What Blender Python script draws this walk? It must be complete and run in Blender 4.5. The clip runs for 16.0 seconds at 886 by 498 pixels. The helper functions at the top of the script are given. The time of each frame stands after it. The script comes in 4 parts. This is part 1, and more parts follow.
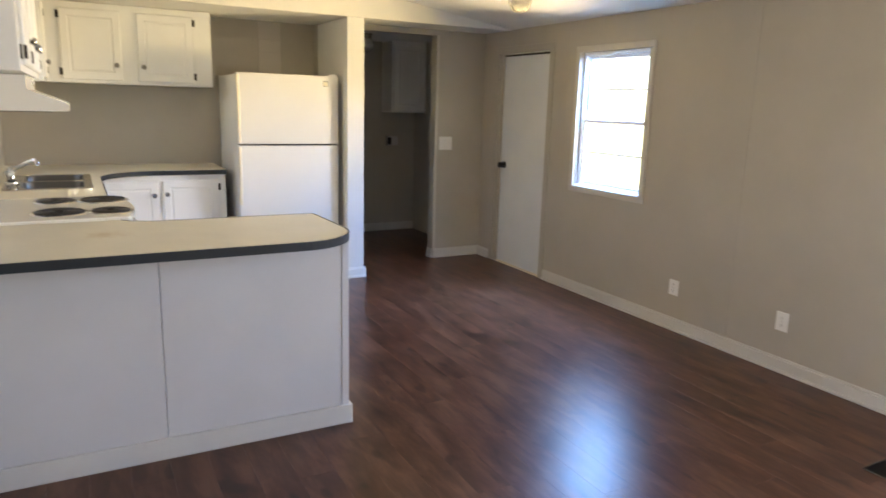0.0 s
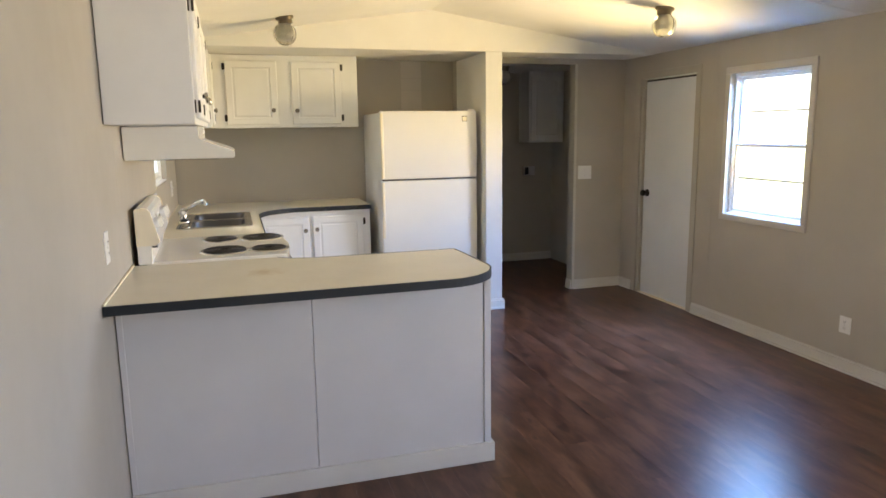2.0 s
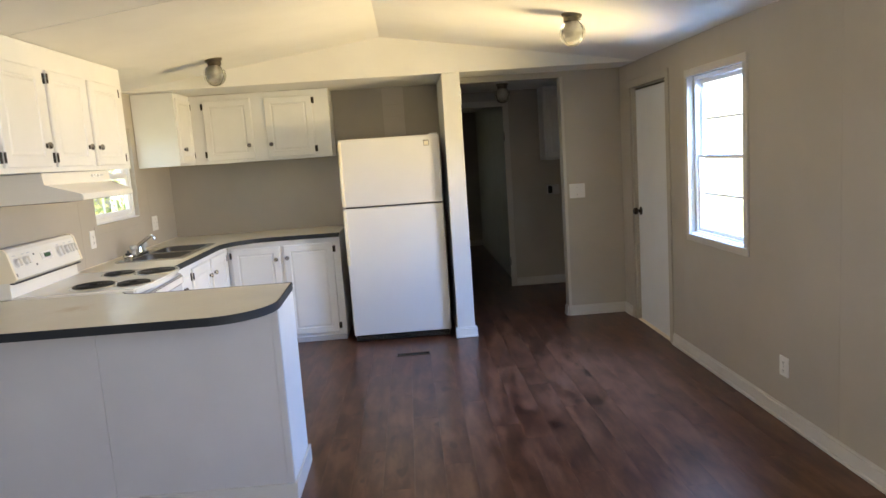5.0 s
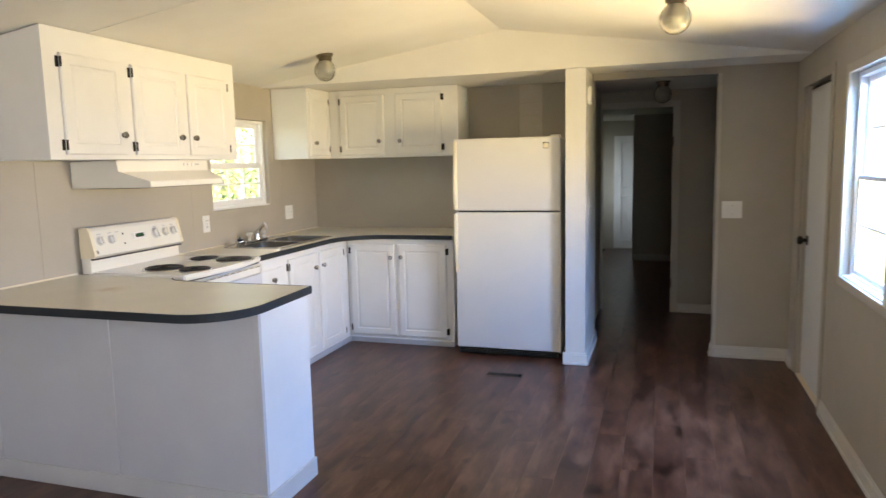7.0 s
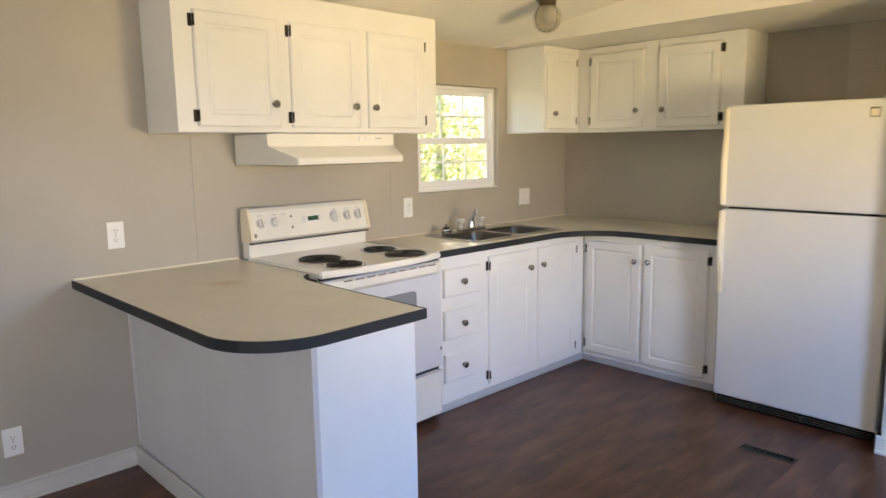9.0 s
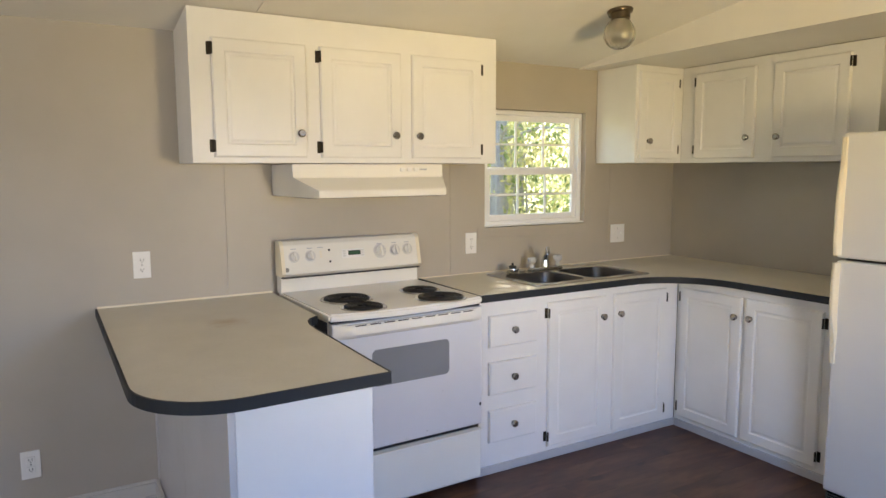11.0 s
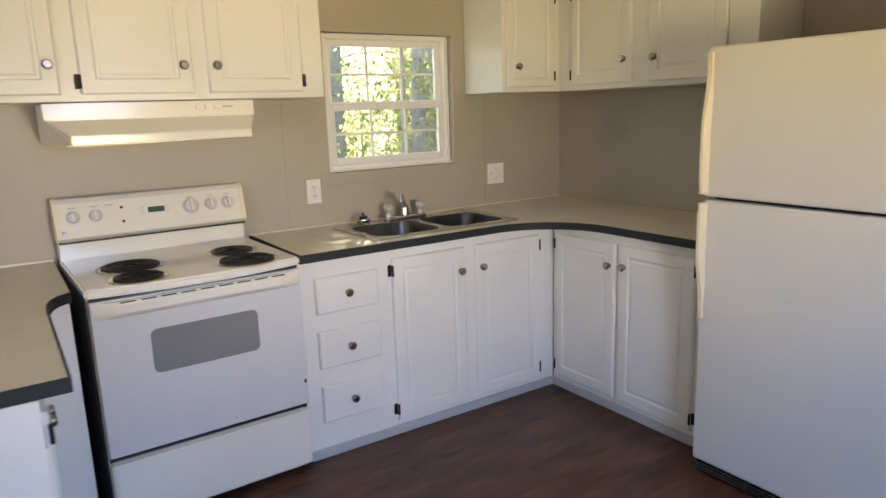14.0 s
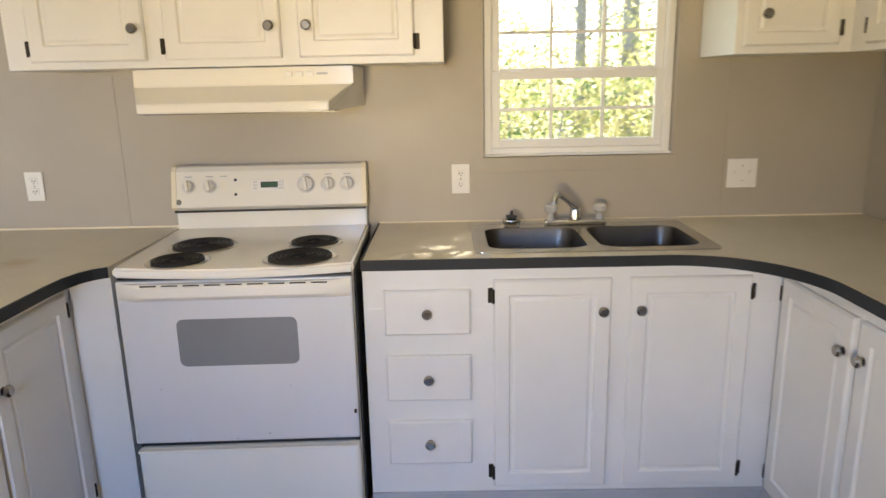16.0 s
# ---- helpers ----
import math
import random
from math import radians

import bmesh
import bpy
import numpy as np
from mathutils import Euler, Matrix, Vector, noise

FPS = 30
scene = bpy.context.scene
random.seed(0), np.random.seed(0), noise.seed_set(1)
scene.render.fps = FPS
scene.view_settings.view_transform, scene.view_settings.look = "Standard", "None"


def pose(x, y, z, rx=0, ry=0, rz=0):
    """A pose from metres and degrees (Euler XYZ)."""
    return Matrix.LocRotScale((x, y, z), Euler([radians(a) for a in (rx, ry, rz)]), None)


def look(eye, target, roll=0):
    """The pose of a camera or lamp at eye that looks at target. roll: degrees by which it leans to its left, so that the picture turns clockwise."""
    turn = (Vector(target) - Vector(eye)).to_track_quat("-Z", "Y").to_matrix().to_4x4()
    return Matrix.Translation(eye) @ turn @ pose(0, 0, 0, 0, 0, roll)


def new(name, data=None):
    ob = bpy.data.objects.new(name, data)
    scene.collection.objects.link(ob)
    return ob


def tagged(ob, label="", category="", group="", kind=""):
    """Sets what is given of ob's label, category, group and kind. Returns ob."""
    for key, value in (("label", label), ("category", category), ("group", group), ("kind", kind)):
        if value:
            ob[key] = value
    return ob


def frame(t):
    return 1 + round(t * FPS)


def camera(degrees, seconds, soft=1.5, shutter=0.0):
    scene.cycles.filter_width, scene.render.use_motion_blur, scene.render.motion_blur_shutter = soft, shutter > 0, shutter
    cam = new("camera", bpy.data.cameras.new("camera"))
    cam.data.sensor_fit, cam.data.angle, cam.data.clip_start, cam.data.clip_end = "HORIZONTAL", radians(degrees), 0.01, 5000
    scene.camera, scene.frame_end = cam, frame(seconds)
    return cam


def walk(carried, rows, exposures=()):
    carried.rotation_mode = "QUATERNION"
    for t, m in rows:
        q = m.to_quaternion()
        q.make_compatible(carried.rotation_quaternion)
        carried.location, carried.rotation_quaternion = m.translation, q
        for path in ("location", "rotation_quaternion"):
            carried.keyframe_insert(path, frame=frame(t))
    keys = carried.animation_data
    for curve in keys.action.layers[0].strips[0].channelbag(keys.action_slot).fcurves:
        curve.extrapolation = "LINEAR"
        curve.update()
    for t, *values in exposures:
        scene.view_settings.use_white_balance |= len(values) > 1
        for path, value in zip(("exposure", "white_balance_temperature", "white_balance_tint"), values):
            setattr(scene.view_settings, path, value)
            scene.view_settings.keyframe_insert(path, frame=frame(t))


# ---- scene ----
EXPOSURE = 2.95
# seconds, stops over EXPOSURE, white balance in kelvin
STOPS = [(0.0, 0.02, 6350), (2.0, -0.08, 6400), (3.5, -0.17, 6200), (6.5, -0.3, 6200), (7.0, -0.3, 6300), (7.5, -0.18, 6400), (8.0, -0.28, 6500), (8.5, -0.47, 6550), (9.0, -0.5, 6650),
         (12.0, -0.84, 6400), (13.0, -0.77, 6500), (13.5, -0.8, 6650), (14.0, -0.88, 6650), (14.5, -0.98, 6650), (15.0, -1.22, 6650), (15.5, -1.02, 7000), (16.0, -0.74, 6850)]
cam = camera(66.0, 16.0, soft=1.5, shutter=0.4)
PATH = [
    (0, (0.118, 0.14, 1.446), (1.046, 1.862, 1.031), 1.6),
    (0.5, (0.103, 0.17, 1.451), (0.828, 1.999, 1.091), -0.0),
    (1, (0.094, 0.188, 1.458), (0.601, 2.086, 1.086), -1.4),
    (1.5, (0.091, 0.189, 1.478), (0.622, 2.074, 1.071), -0.6),
    (2, (0.1, 0.183, 1.481), (0.671, 2.07, 1.14), -0.8),
    (2.5, (0.269, 0.096, 1.494), (0.836, 1.991, 1.203), -0.4),
    (3, (0.491, 0.022, 1.491), (1.048, 1.921, 1.207), -1.8),
    (3.5, (0.789, 0.038, 1.495), (1.234, 1.969, 1.224), -0.9),
    (4, (1.078, 0.013, 1.483), (1.395, 1.97, 1.219), -1.9),
    (6.3, (2.493, 0.178, 1.47), (2.156, 2.129, 1.187), -1.6),
    (6.5, (2.568, 0.294, 1.463), (2.143, 2.233, 1.218), -0.7),
    (7, (2.702, 0.545, 1.462), (2.092, 2.433, 1.214), -1.3),
    (7.5, (2.813, 0.816, 1.467), (1.962, 2.605, 1.191), -1.0),
    (8, (2.833, 1.134, 1.455), (1.806, 2.824, 1.156), -0.7),
    (8.5, (2.767, 1.486, 1.475), (1.558, 3.05, 1.171), -1.0),
    (9, (2.803, 1.842, 1.452), (1.381, 3.217, 1.152), -0.8),
    (9.2, (2.834, 2.006, 1.468), (1.35, 3.307, 1.139), -0.4),
    (11.3, (2.891, 2.544, 1.489), (1.168, 3.535, 1.267), -0.3),
    (11.5, (2.893, 2.55, 1.487), (1.197, 3.589, 1.281), -0.4),
    (12, (2.893, 2.567, 1.483), (1.313, 3.772, 1.258), -0.5),
    (12.5, (2.862, 2.595, 1.49), (1.371, 3.899, 1.22), -1.1),
    (13, (2.818, 2.694, 1.468), (1.344, 4.004, 1.135), -1.9),
    (13.5, (2.789, 2.977, 1.456), (1.203, 4.134, 1.073), -2.7),
    (14, (2.773, 3.294, 1.457), (1.136, 4.37, 1.053), -1.9),
    (14.5, (2.68, 3.661, 1.465), (0.947, 4.572, 1.06), -1.5),
    (15, (2.636, 4.002, 1.452), (0.774, 4.6, 1.035), -1.5),
    (15.5, (2.563, 4.3, 1.446), (0.632, 4.574, 1.005), -1.6),
    (16, (2.372, 4.556, 1.453), (0.429, 4.538, 0.98), -1.2),
]
walk(cam, [(t, look(eye, target, roll)) for t, eye, target, roll in PATH], [(t, EXPOSURE + d, k, 10.0) for t, d, k in STOPS])

# ---- world, sun and large lights ----
SUN_EL, SUN_AZ = radians(47), radians(32)  # the sun stands to the west-north-west
world = bpy.data.worlds.new("sky")
scene.world = world
world.use_nodes = True
wn, wl = world.node_tree.nodes, world.node_tree.links
sky = wn.new("ShaderNodeTexSky")
sky.sky_type, sky.sun_disc = "NISHITA", False
sky.sun_elevation, sky.sun_rotation = SUN_EL, radians(-58)
wl.new(sky.outputs[0], wn["Background"].inputs[0])
wn["Background"].inputs[1].default_value = 0.15

sun = new("sun", bpy.data.lights.new("sun", "SUN"))
sun.data.energy, sun.data.angle, sun.data.color = 5.0, radians(0.5), (1.0, 0.94, 0.84)
SUN_FROM = Vector((-math.cos(SUN_EL) * math.cos(SUN_AZ), math.cos(SUN_EL) * math.sin(SUN_AZ), math.sin(SUN_EL)))
sun.matrix_world = look(SUN_FROM * 30, (0, 0, 0))


def window_light(name, eye, target, width, height, watts, colour, spread=180):
    """An area lamp for daylight in one window's opening, known or added."""
    lamp = new(name, bpy.data.lights.new(name, "AREA"))
    lamp.data.shape, lamp.data.size, lamp.data.size_y = "RECTANGLE", width, height
    lamp.data.energy, lamp.data.color, lamp.data.spread = watts, colour, radians(spread)
    lamp.matrix_world = look(eye, target)
    return lamp


SKY_BLUE, GRASS_GLOW, WARM_GLOW = (0.41, 0.56, 1.0), (1.0, 0.89, 0.77), (1.0, 0.75, 0.37)
window_light("daylight_east_sky", (3.80, 4.05, 1.62), (2.9, 4.12, 0.60), 0.74, 0.55, 10.0, (0.26, 0.475, 1.0), 110)
window_light("daylight_east_ground", (3.80, 4.05, 1.12), (2.3, 4.34, 1.70), 0.74, 0.50, 6.3, WARM_GLOW, 88)
# front, south and west: fill lamps in added windows that stay out of view
window_light("fill_front_sky", (3.74, 0.2, 1.62), (2.8, 0.6, 0.8), 1.5, 0.6, 5.0, SKY_BLUE, 105)
window_light("fill_front_ground", (3.74, 0.2, 1.08), (2.2, 1.0, 1.75), 1.5, 0.55, 4.2, GRASS_GLOW, 95)
window_light("fill_south_sky", (3.24, -2.89, 1.62), (3.0, -1.9, 0.75), 0.48, 0.6, 0.3, SKY_BLUE, 105)
window_light("fill_south_ground", (3.24, -2.89, 1.08), (2.9, -1.2, 2.0), 0.48, 0.55, 0.4, GRASS_GLOW, 95)
window_light("fill_west_sky", (-0.50, -1.2, 1.62), (0.5, -1.2, 0.9), 0.94, 0.6, 3.6, SKY_BLUE, 105)
window_light("fill_west_ground", (-0.50, -1.2, 1.08), (1.0, -0.9, 1.75), 0.94, 0.55, 9.5, GRASS_GLOW, 104)


# ---- materials ----
def nodes_of(name):
    m = bpy.data.materials.new(name)
    m.use_nodes = True
    t = m.node_tree
    return m, t, t.nodes["Principled BSDF"]


def ramp(t, fac, stops):
    r = t.nodes.new("ShaderNodeValToRGB")
    while len(r.color_ramp.elements) < len(stops):
        r.color_ramp.elements.new(0.5)
    for e, (p, c) in zip(r.color_ramp.elements, stops):
        e.position, e.color = p, (*c, 1)
    t.links.new(fac, r.inputs[0])
    return r.outputs[0]


def noise_tex(t, scale, detail=4.0, stretch=(1, 1, 1), rough=0.55, warp=0.0):
    co = t.nodes.new("ShaderNodeTexCoord")
    mp = t.nodes.new("ShaderNodeMapping")
    mp.inputs["Scale"].default_value = stretch
    t.links.new(co.outputs["Object"], mp.inputs[0])
    n = t.nodes.new("ShaderNodeTexNoise")
    n.inputs["Scale"].default_value, n.inputs["Detail"].default_value = scale, detail
    n.inputs["Roughness"].default_value, n.inputs["Distortion"].default_value = rough, warp
    t.links.new(mp.outputs[0], n.inputs[0])
    return n.outputs["Fac"], mp


def bump(t, b, height, strength, distance):
    k = t.nodes.new("ShaderNodeBump")
    k.inputs["Strength"].default_value, k.inputs["Distance"].default_value = strength, distance
    t.links.new(height, k.inputs["Height"])
    t.links.new(k.outputs[0], b.inputs["Normal"])


def paint(name, a, c, rough=0.45, grain=220.0, relief=0.12, metal=0.0, blotch=2.2):
    """A painted or plastic surface between two close colours, with blotches and a fine relief."""
    m, t, b = nodes_of(name)
    big, _ = noise_tex(t, blotch, 5.0)
    t.links.new(ramp(t, big, [(0.3, a), (0.7, c)]), b.inputs["Base Color"])
    r = t.nodes.new("ShaderNodeMapRange")
    r.inputs["To Min"].default_value, r.inputs["To Max"].default_value = rough * 0.85, min(1.0, rough * 1.2)
    mid, _ = noise_tex(t, 9.0, 4.0)
    t.links.new(mid, r.inputs["Value"])
    t.links.new(r.outputs[0], b.inputs["Roughness"])
    b.inputs["Metallic"].default_value = metal
    fine, _ = noise_tex(t, grain, 2.0)
    bump(t, b, fine, relief, 0.002)
    return m


def laminate(name):
    """Cream laminate with fine speckle, worn gloss and an old brown scorch."""
    m, t, b = nodes_of(name)
    big, _ = noise_tex(t, 5.0, 5.0)
    fine, _ = noise_tex(t, 330.0, 2.0)
    base = ramp(t, big, [(0.3, (0.66, 0.61, 0.485)), (0.7, (0.74, 0.69, 0.57))])
    dots = ramp(t, fine, [(0.30, (0.80, 0.77, 0.72)), (0.46, (1.0, 1.0, 1.0))])
    mul = t.nodes.new("ShaderNodeMix")
    mul.data_type, mul.blend_type = "RGBA", "MULTIPLY"
    mul.inputs["Factor"].default_value = 0.7
    t.links.new(base, mul.inputs["A"])
    t.links.new(dots, mul.inputs["B"])
    co, sub, ln = t.nodes.new("ShaderNodeTexCoord"), t.nodes.new("ShaderNodeVectorMath"), t.nodes.new("ShaderNodeVectorMath")
    sub.operation, ln.operation = "SUBTRACT", "LENGTH"
    sub.inputs[1].default_value = (0.20, 3.12, 0.902)
    t.links.new(co.outputs["Object"], sub.inputs[0])
    t.links.new(sub.outputs[0], ln.inputs[0])
    rough, _ = noise_tex(t, 26.0, 5.0)
    wob = t.nodes.new("ShaderNodeMath")
    wob.operation = "MULTIPLY_ADD"
    wob.inputs[1].default_value = 0.16
    t.links.new(rough, wob.inputs[0])
    t.links.new(ln.outputs["Value"], wob.inputs[2])
    scorch = ramp(t, wob.outputs[0], [(0.09, (0.80, 0.70, 0.56)), (0.17, (1.0, 1.0, 1.0))])
    two = t.nodes.new("ShaderNodeMix")
    two.data_type, two.blend_type = "RGBA", "MULTIPLY"
    two.inputs["Factor"].default_value = 1.0
    t.links.new(mul.outputs["Result"], two.inputs["A"])
    t.links.new(scorch, two.inputs["B"])
    t.links.new(two.outputs["Result"], b.inputs["Base Color"])
    r = t.nodes.new("ShaderNodeMapRange")
    r.inputs["To Min"].default_value, r.inputs["To Max"].default_value = 0.26, 0.42
    t.links.new(big, r.inputs["Value"])
    t.links.new(r.outputs[0], b.inputs["Roughness"])
    bump(t, b, fine, 0.05, 0.001)
    return m


WALL = paint("greige_wall_paint", (0.402, 0.366, 0.302), (0.447, 0.408, 0.341), 0.42, 140, 0.10)
# wall colour made paler for a patch of light
LIGHTPATCH = paint("light_patch_paint", (0.48, 0.44, 0.385), (0.53, 0.49, 0.43), 0.45, 140, 0.10)
CEIL = paint("white_ceiling_paint", (0.74, 0.72, 0.67), (0.80, 0.78, 0.73), 0.7, 260, 0.3)
TRIM = paint("white_trim_paint", (0.72, 0.71, 0.67), (0.80, 0.79, 0.76), 0.35, 120, 0.08)
CABINET = paint("white_cabinet_paint", (0.74, 0.735, 0.71), (0.82, 0.815, 0.79), 0.33, 90, 0.10)
DOORWHITE = paint("white_door_paint", (0.66, 0.67, 0.67), (0.72, 0.73, 0.73), 0.45, 160, 0.1)
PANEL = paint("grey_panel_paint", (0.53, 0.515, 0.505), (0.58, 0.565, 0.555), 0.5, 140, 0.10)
ENAMEL = paint("white_enamel", (0.79, 0.765, 0.69), (0.83, 0.805, 0.73), 0.16, 30, 0.01)
FRIDGE = paint("textured_white_steel", (0.76, 0.745, 0.71), (0.80, 0.785, 0.75), 0.38, 420, 0.22)
CREAM = paint("yellowed_plastic", (0.78, 0.70, 0.52), (0.82, 0.75, 0.58), 0.4, 200, 0.05)
# grey of the dials' plastic, deepened for the shading on them
KNOBSHADE = paint("shade_greyed_plastic", (0.60, 0.585, 0.55), (0.66, 0.645, 0.61), 0.3, 200, 0.03)
PLATE = paint("white_plastic_plate", (0.78, 0.77, 0.74), (0.82, 0.81, 0.78), 0.3, 300, 0.02)
COUNTER = laminate("cream_laminate")
BAND = paint("slate_edge_laminate", (0.008, 0.011, 0.014), (0.013, 0.017, 0.022), 0.6, 200, 0.05)
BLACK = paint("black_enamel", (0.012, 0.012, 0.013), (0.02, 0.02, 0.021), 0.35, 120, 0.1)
COIL = paint("burner_coil", (0.014, 0.013, 0.013), (0.03, 0.027, 0.026), 0.5, 300, 0.2, metal=0.3)
CHROME = paint("worn_chrome", (0.55, 0.55, 0.56), (0.7, 0.7, 0.71), 0.14, 200, 0.03, metal=1.0)
KNOBMETAL = paint("worn_nickel_knob", (0.30, 0.285, 0.27), (0.42, 0.40, 0.38), 0.24, 200, 0.04, metal=1.0)
NICKEL = paint("satin_nickel", (0.24, 0.225, 0.20), (0.34, 0.32, 0.29), 0.28, 200, 0.04, metal=1.0)
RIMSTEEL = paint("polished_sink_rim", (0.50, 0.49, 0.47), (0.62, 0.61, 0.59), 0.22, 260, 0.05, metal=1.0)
# the sink's steel again, duller, with the bowls' inner shade in its colour
SHADEDBOWL = paint("dull_shaded_bowl_steel", (0.11, 0.105, 0.10), (0.17, 0.165, 0.155), 0.36, 260, 0.06, metal=1.0)
ACRYLIC = paint("clear_acrylic", (0.42, 0.42, 0.40), (0.55, 0.55, 0.53), 0.10, 120, 0.03)
STEEL = paint("brushed_steel", (0.17, 0.168, 0.165), (0.26, 0.258, 0.255), 0.3, 260, 0.06, metal=1.0)
CAPMETAL = paint("tarnished_brass", (0.10, 0.08, 0.055), (0.22, 0.19, 0.14), 0.3, 200, 0.05, metal=1.0)
VENTBLACK = paint("matt_black_metal", (0.003, 0.003, 0.003), (0.006, 0.006, 0.006), 0.8)
VENTBLACK.node_tree.nodes["Principled BSDF"].inputs["Specular IOR Level"].default_value = 0.05
RIM = paint("worn_olive_metal", (0.06, 0.055, 0.04), (0.10, 0.092, 0.07), 0.45, 200, 0.1, metal=0.3)
BRONZE = paint("dark_bronze", (0.022, 0.018, 0.013), (0.04, 0.033, 0.024), 0.45, 200, 0.1, metal=0.7)
VINYL = paint("white_vinyl", (0.80, 0.80, 0.79), (0.84, 0.84, 0.83), 0.3, 200, 0.03)
OVENDOOR = paint("grey_white_oven_face", (0.63, 0.635, 0.65), (0.67, 0.675, 0.69), 0.22, 60, 0.02)
OVENGLASS = paint("grey_oven_glass", (0.21, 0.22, 0.235), (0.24, 0.25, 0.265), 0.25, 100, 0.02)
BASEPAINT = paint("pale_baseboard_paint", (0.54, 0.52, 0.475), (0.61, 0.59, 0.545), 0.35, 120, 0.08)
CASING = paint("pale_casing_paint", (0.50, 0.47, 0.41), (0.56, 0.53, 0.47), 0.4, 140, 0.08)
GREYTRIM = paint("grey_vinyl_base", (0.40, 0.41, 0.43), (0.48, 0.49, 0.51), 0.45, 150, 0.05)
SIDING = paint("white_siding", (0.6, 0.6, 0.58), (0.68, 0.68, 0.66), 0.6, 80, 0.1)
BARK = paint("grey_brown_bark", (0.30, 0.28, 0.28), (0.48, 0.45, 0.455), 0.9, 14, 1.0, blotch=9.0)
GRASS = paint("dry_grass", (0.20, 0.21, 0.08), (0.38, 0.34, 0.18), 0.95, 20, 0.6, blotch=0.35)


def wood_floor():
    """Red-brown laminate: broad cathedral figure, soft grain lines, a few dark knots and an even satin gloss."""
    m, t, b = nodes_of("dark_laminate")
    info = t.nodes.new("ShaderNodeObjectInfo")
    off = t.nodes.new("ShaderNodeVectorMath")
    off.operation = "SCALE"
    off.inputs[0].default_value = (13.0, 31.0, 7.0)
    t.links.new(info.outputs["Random"], off.inputs["Scale"])

    def grain(scale, detail, stretch, rough, warp):
        out, mp = noise_tex(t, scale, detail, stretch, rough, warp)
        t.links.new(off.outputs[0], mp.inputs["Location"])
        return out

    def over(a, c, amount):
        mul = t.nodes.new("ShaderNodeMix")
        mul.data_type, mul.blend_type = "RGBA", "MULTIPLY"
        mul.inputs["Factor"].default_value = amount
        t.links.new(a, mul.inputs["A"])
        t.links.new(c, mul.inputs["B"])
        return mul.outputs["Result"]

    figure = grain(12.0, 4.0, (1.0, 0.27, 1.0), 0.6, 0.2)
    line = grain(26.0, 3.0, (1.0, 0.10, 1.0), 0.5, 0.1)
    knot = grain(12.0, 1.0, (1.0, 0.40, 1.0), 0.4, 0.3)
    base = ramp(t, figure, [(0.35, (0.046, 0.0165, 0.0082)), (0.46, (0.070, 0.0268, 0.0134)), (0.54, (0.093, 0.0385, 0.0198)), (0.65, (0.128, 0.0570, 0.0305))])
    base = over(base, ramp(t, line, [(0.36, (0.62, 0.58, 0.55)), (0.56, (1.0, 1.0, 1.0))]), 0.4)
    base = over(base, ramp(t, knot, [(0.26, (0.32, 0.28, 0.26)), (0.34, (1.0, 1.0, 1.0))]), 0.8)
    tone = t.nodes.new("ShaderNodeHueSaturation")
    val = t.nodes.new("ShaderNodeMapRange")
    val.inputs["To Min"].default_value, val.inputs["To Max"].default_value = 0.93, 1.07
    t.links.new(info.outputs["Random"], val.inputs["Value"])
    t.links.new(val.outputs[0], tone.inputs["Value"])
    t.links.new(base, tone.inputs["Color"])
    t.links.new(tone.outputs[0], b.inputs["Base Color"])
    r = t.nodes.new("ShaderNodeMapRange")
    r.inputs["To Min"].default_value, r.inputs["To Max"].default_value = 0.26, 0.32
    t.links.new(figure, r.inputs["Value"])
    t.links.new(r.outputs[0], b.inputs["Roughness"])
    b.inputs["Specular IOR Level"].default_value = 0.36
    return m


WOOD = wood_floor()
GAP = paint("floor_joint", (0.012, 0.006, 0.004), (0.02, 0.01, 0.007), 0.7)


def glass(name, tint, gloss_rough=0.02):
    m, t, b = nodes_of(name)
    t.nodes.remove(b)
    out = t.nodes["Material Output"]
    clear, shine, mix = (t.nodes.new("ShaderNode" + k) for k in ("BsdfTransparent", "BsdfGlossy", "MixShader"))
    clear.inputs[0].default_value = (*tint, 1)
    shine.inputs["Roughness"].default_value = gloss_rough
    mix.inputs[0].default_value = 0.04
    t.links.new(clear.outputs[0], mix.inputs[1])
    t.links.new(shine.outputs[0], mix.inputs[2])
    t.links.new(mix.outputs[0], out.inputs[0])
    return m


PANE = glass("window_glass", (0.95, 0.97, 0.96))


def globe_glass():
    m, t, b = nodes_of("pressed_globe_glass")
    b.inputs["Base Color"].default_value = (0.93, 0.91, 0.84, 1)
    b.inputs["Transmission Weight"].default_value, b.inputs["Roughness"].default_value = 0.97, 0.05
    fine, _ = noise_tex(t, 60.0, 3.0)
    bump(t, b, fine, 0.3, 0.004)
    return m


GLOBE = globe_glass()


def lit(name, colour, strength):
    m, t, b = nodes_of(name)
    b.inputs["Base Color"].default_value = (0.01, 0.02, 0.012, 1)
    b.inputs["Emission Color"].default_value, b.inputs["Emission Strength"].default_value = (*colour, 1), strength
    return m


DIGITS = lit("green_display", (0.05, 0.7, 0.22), 0.012)


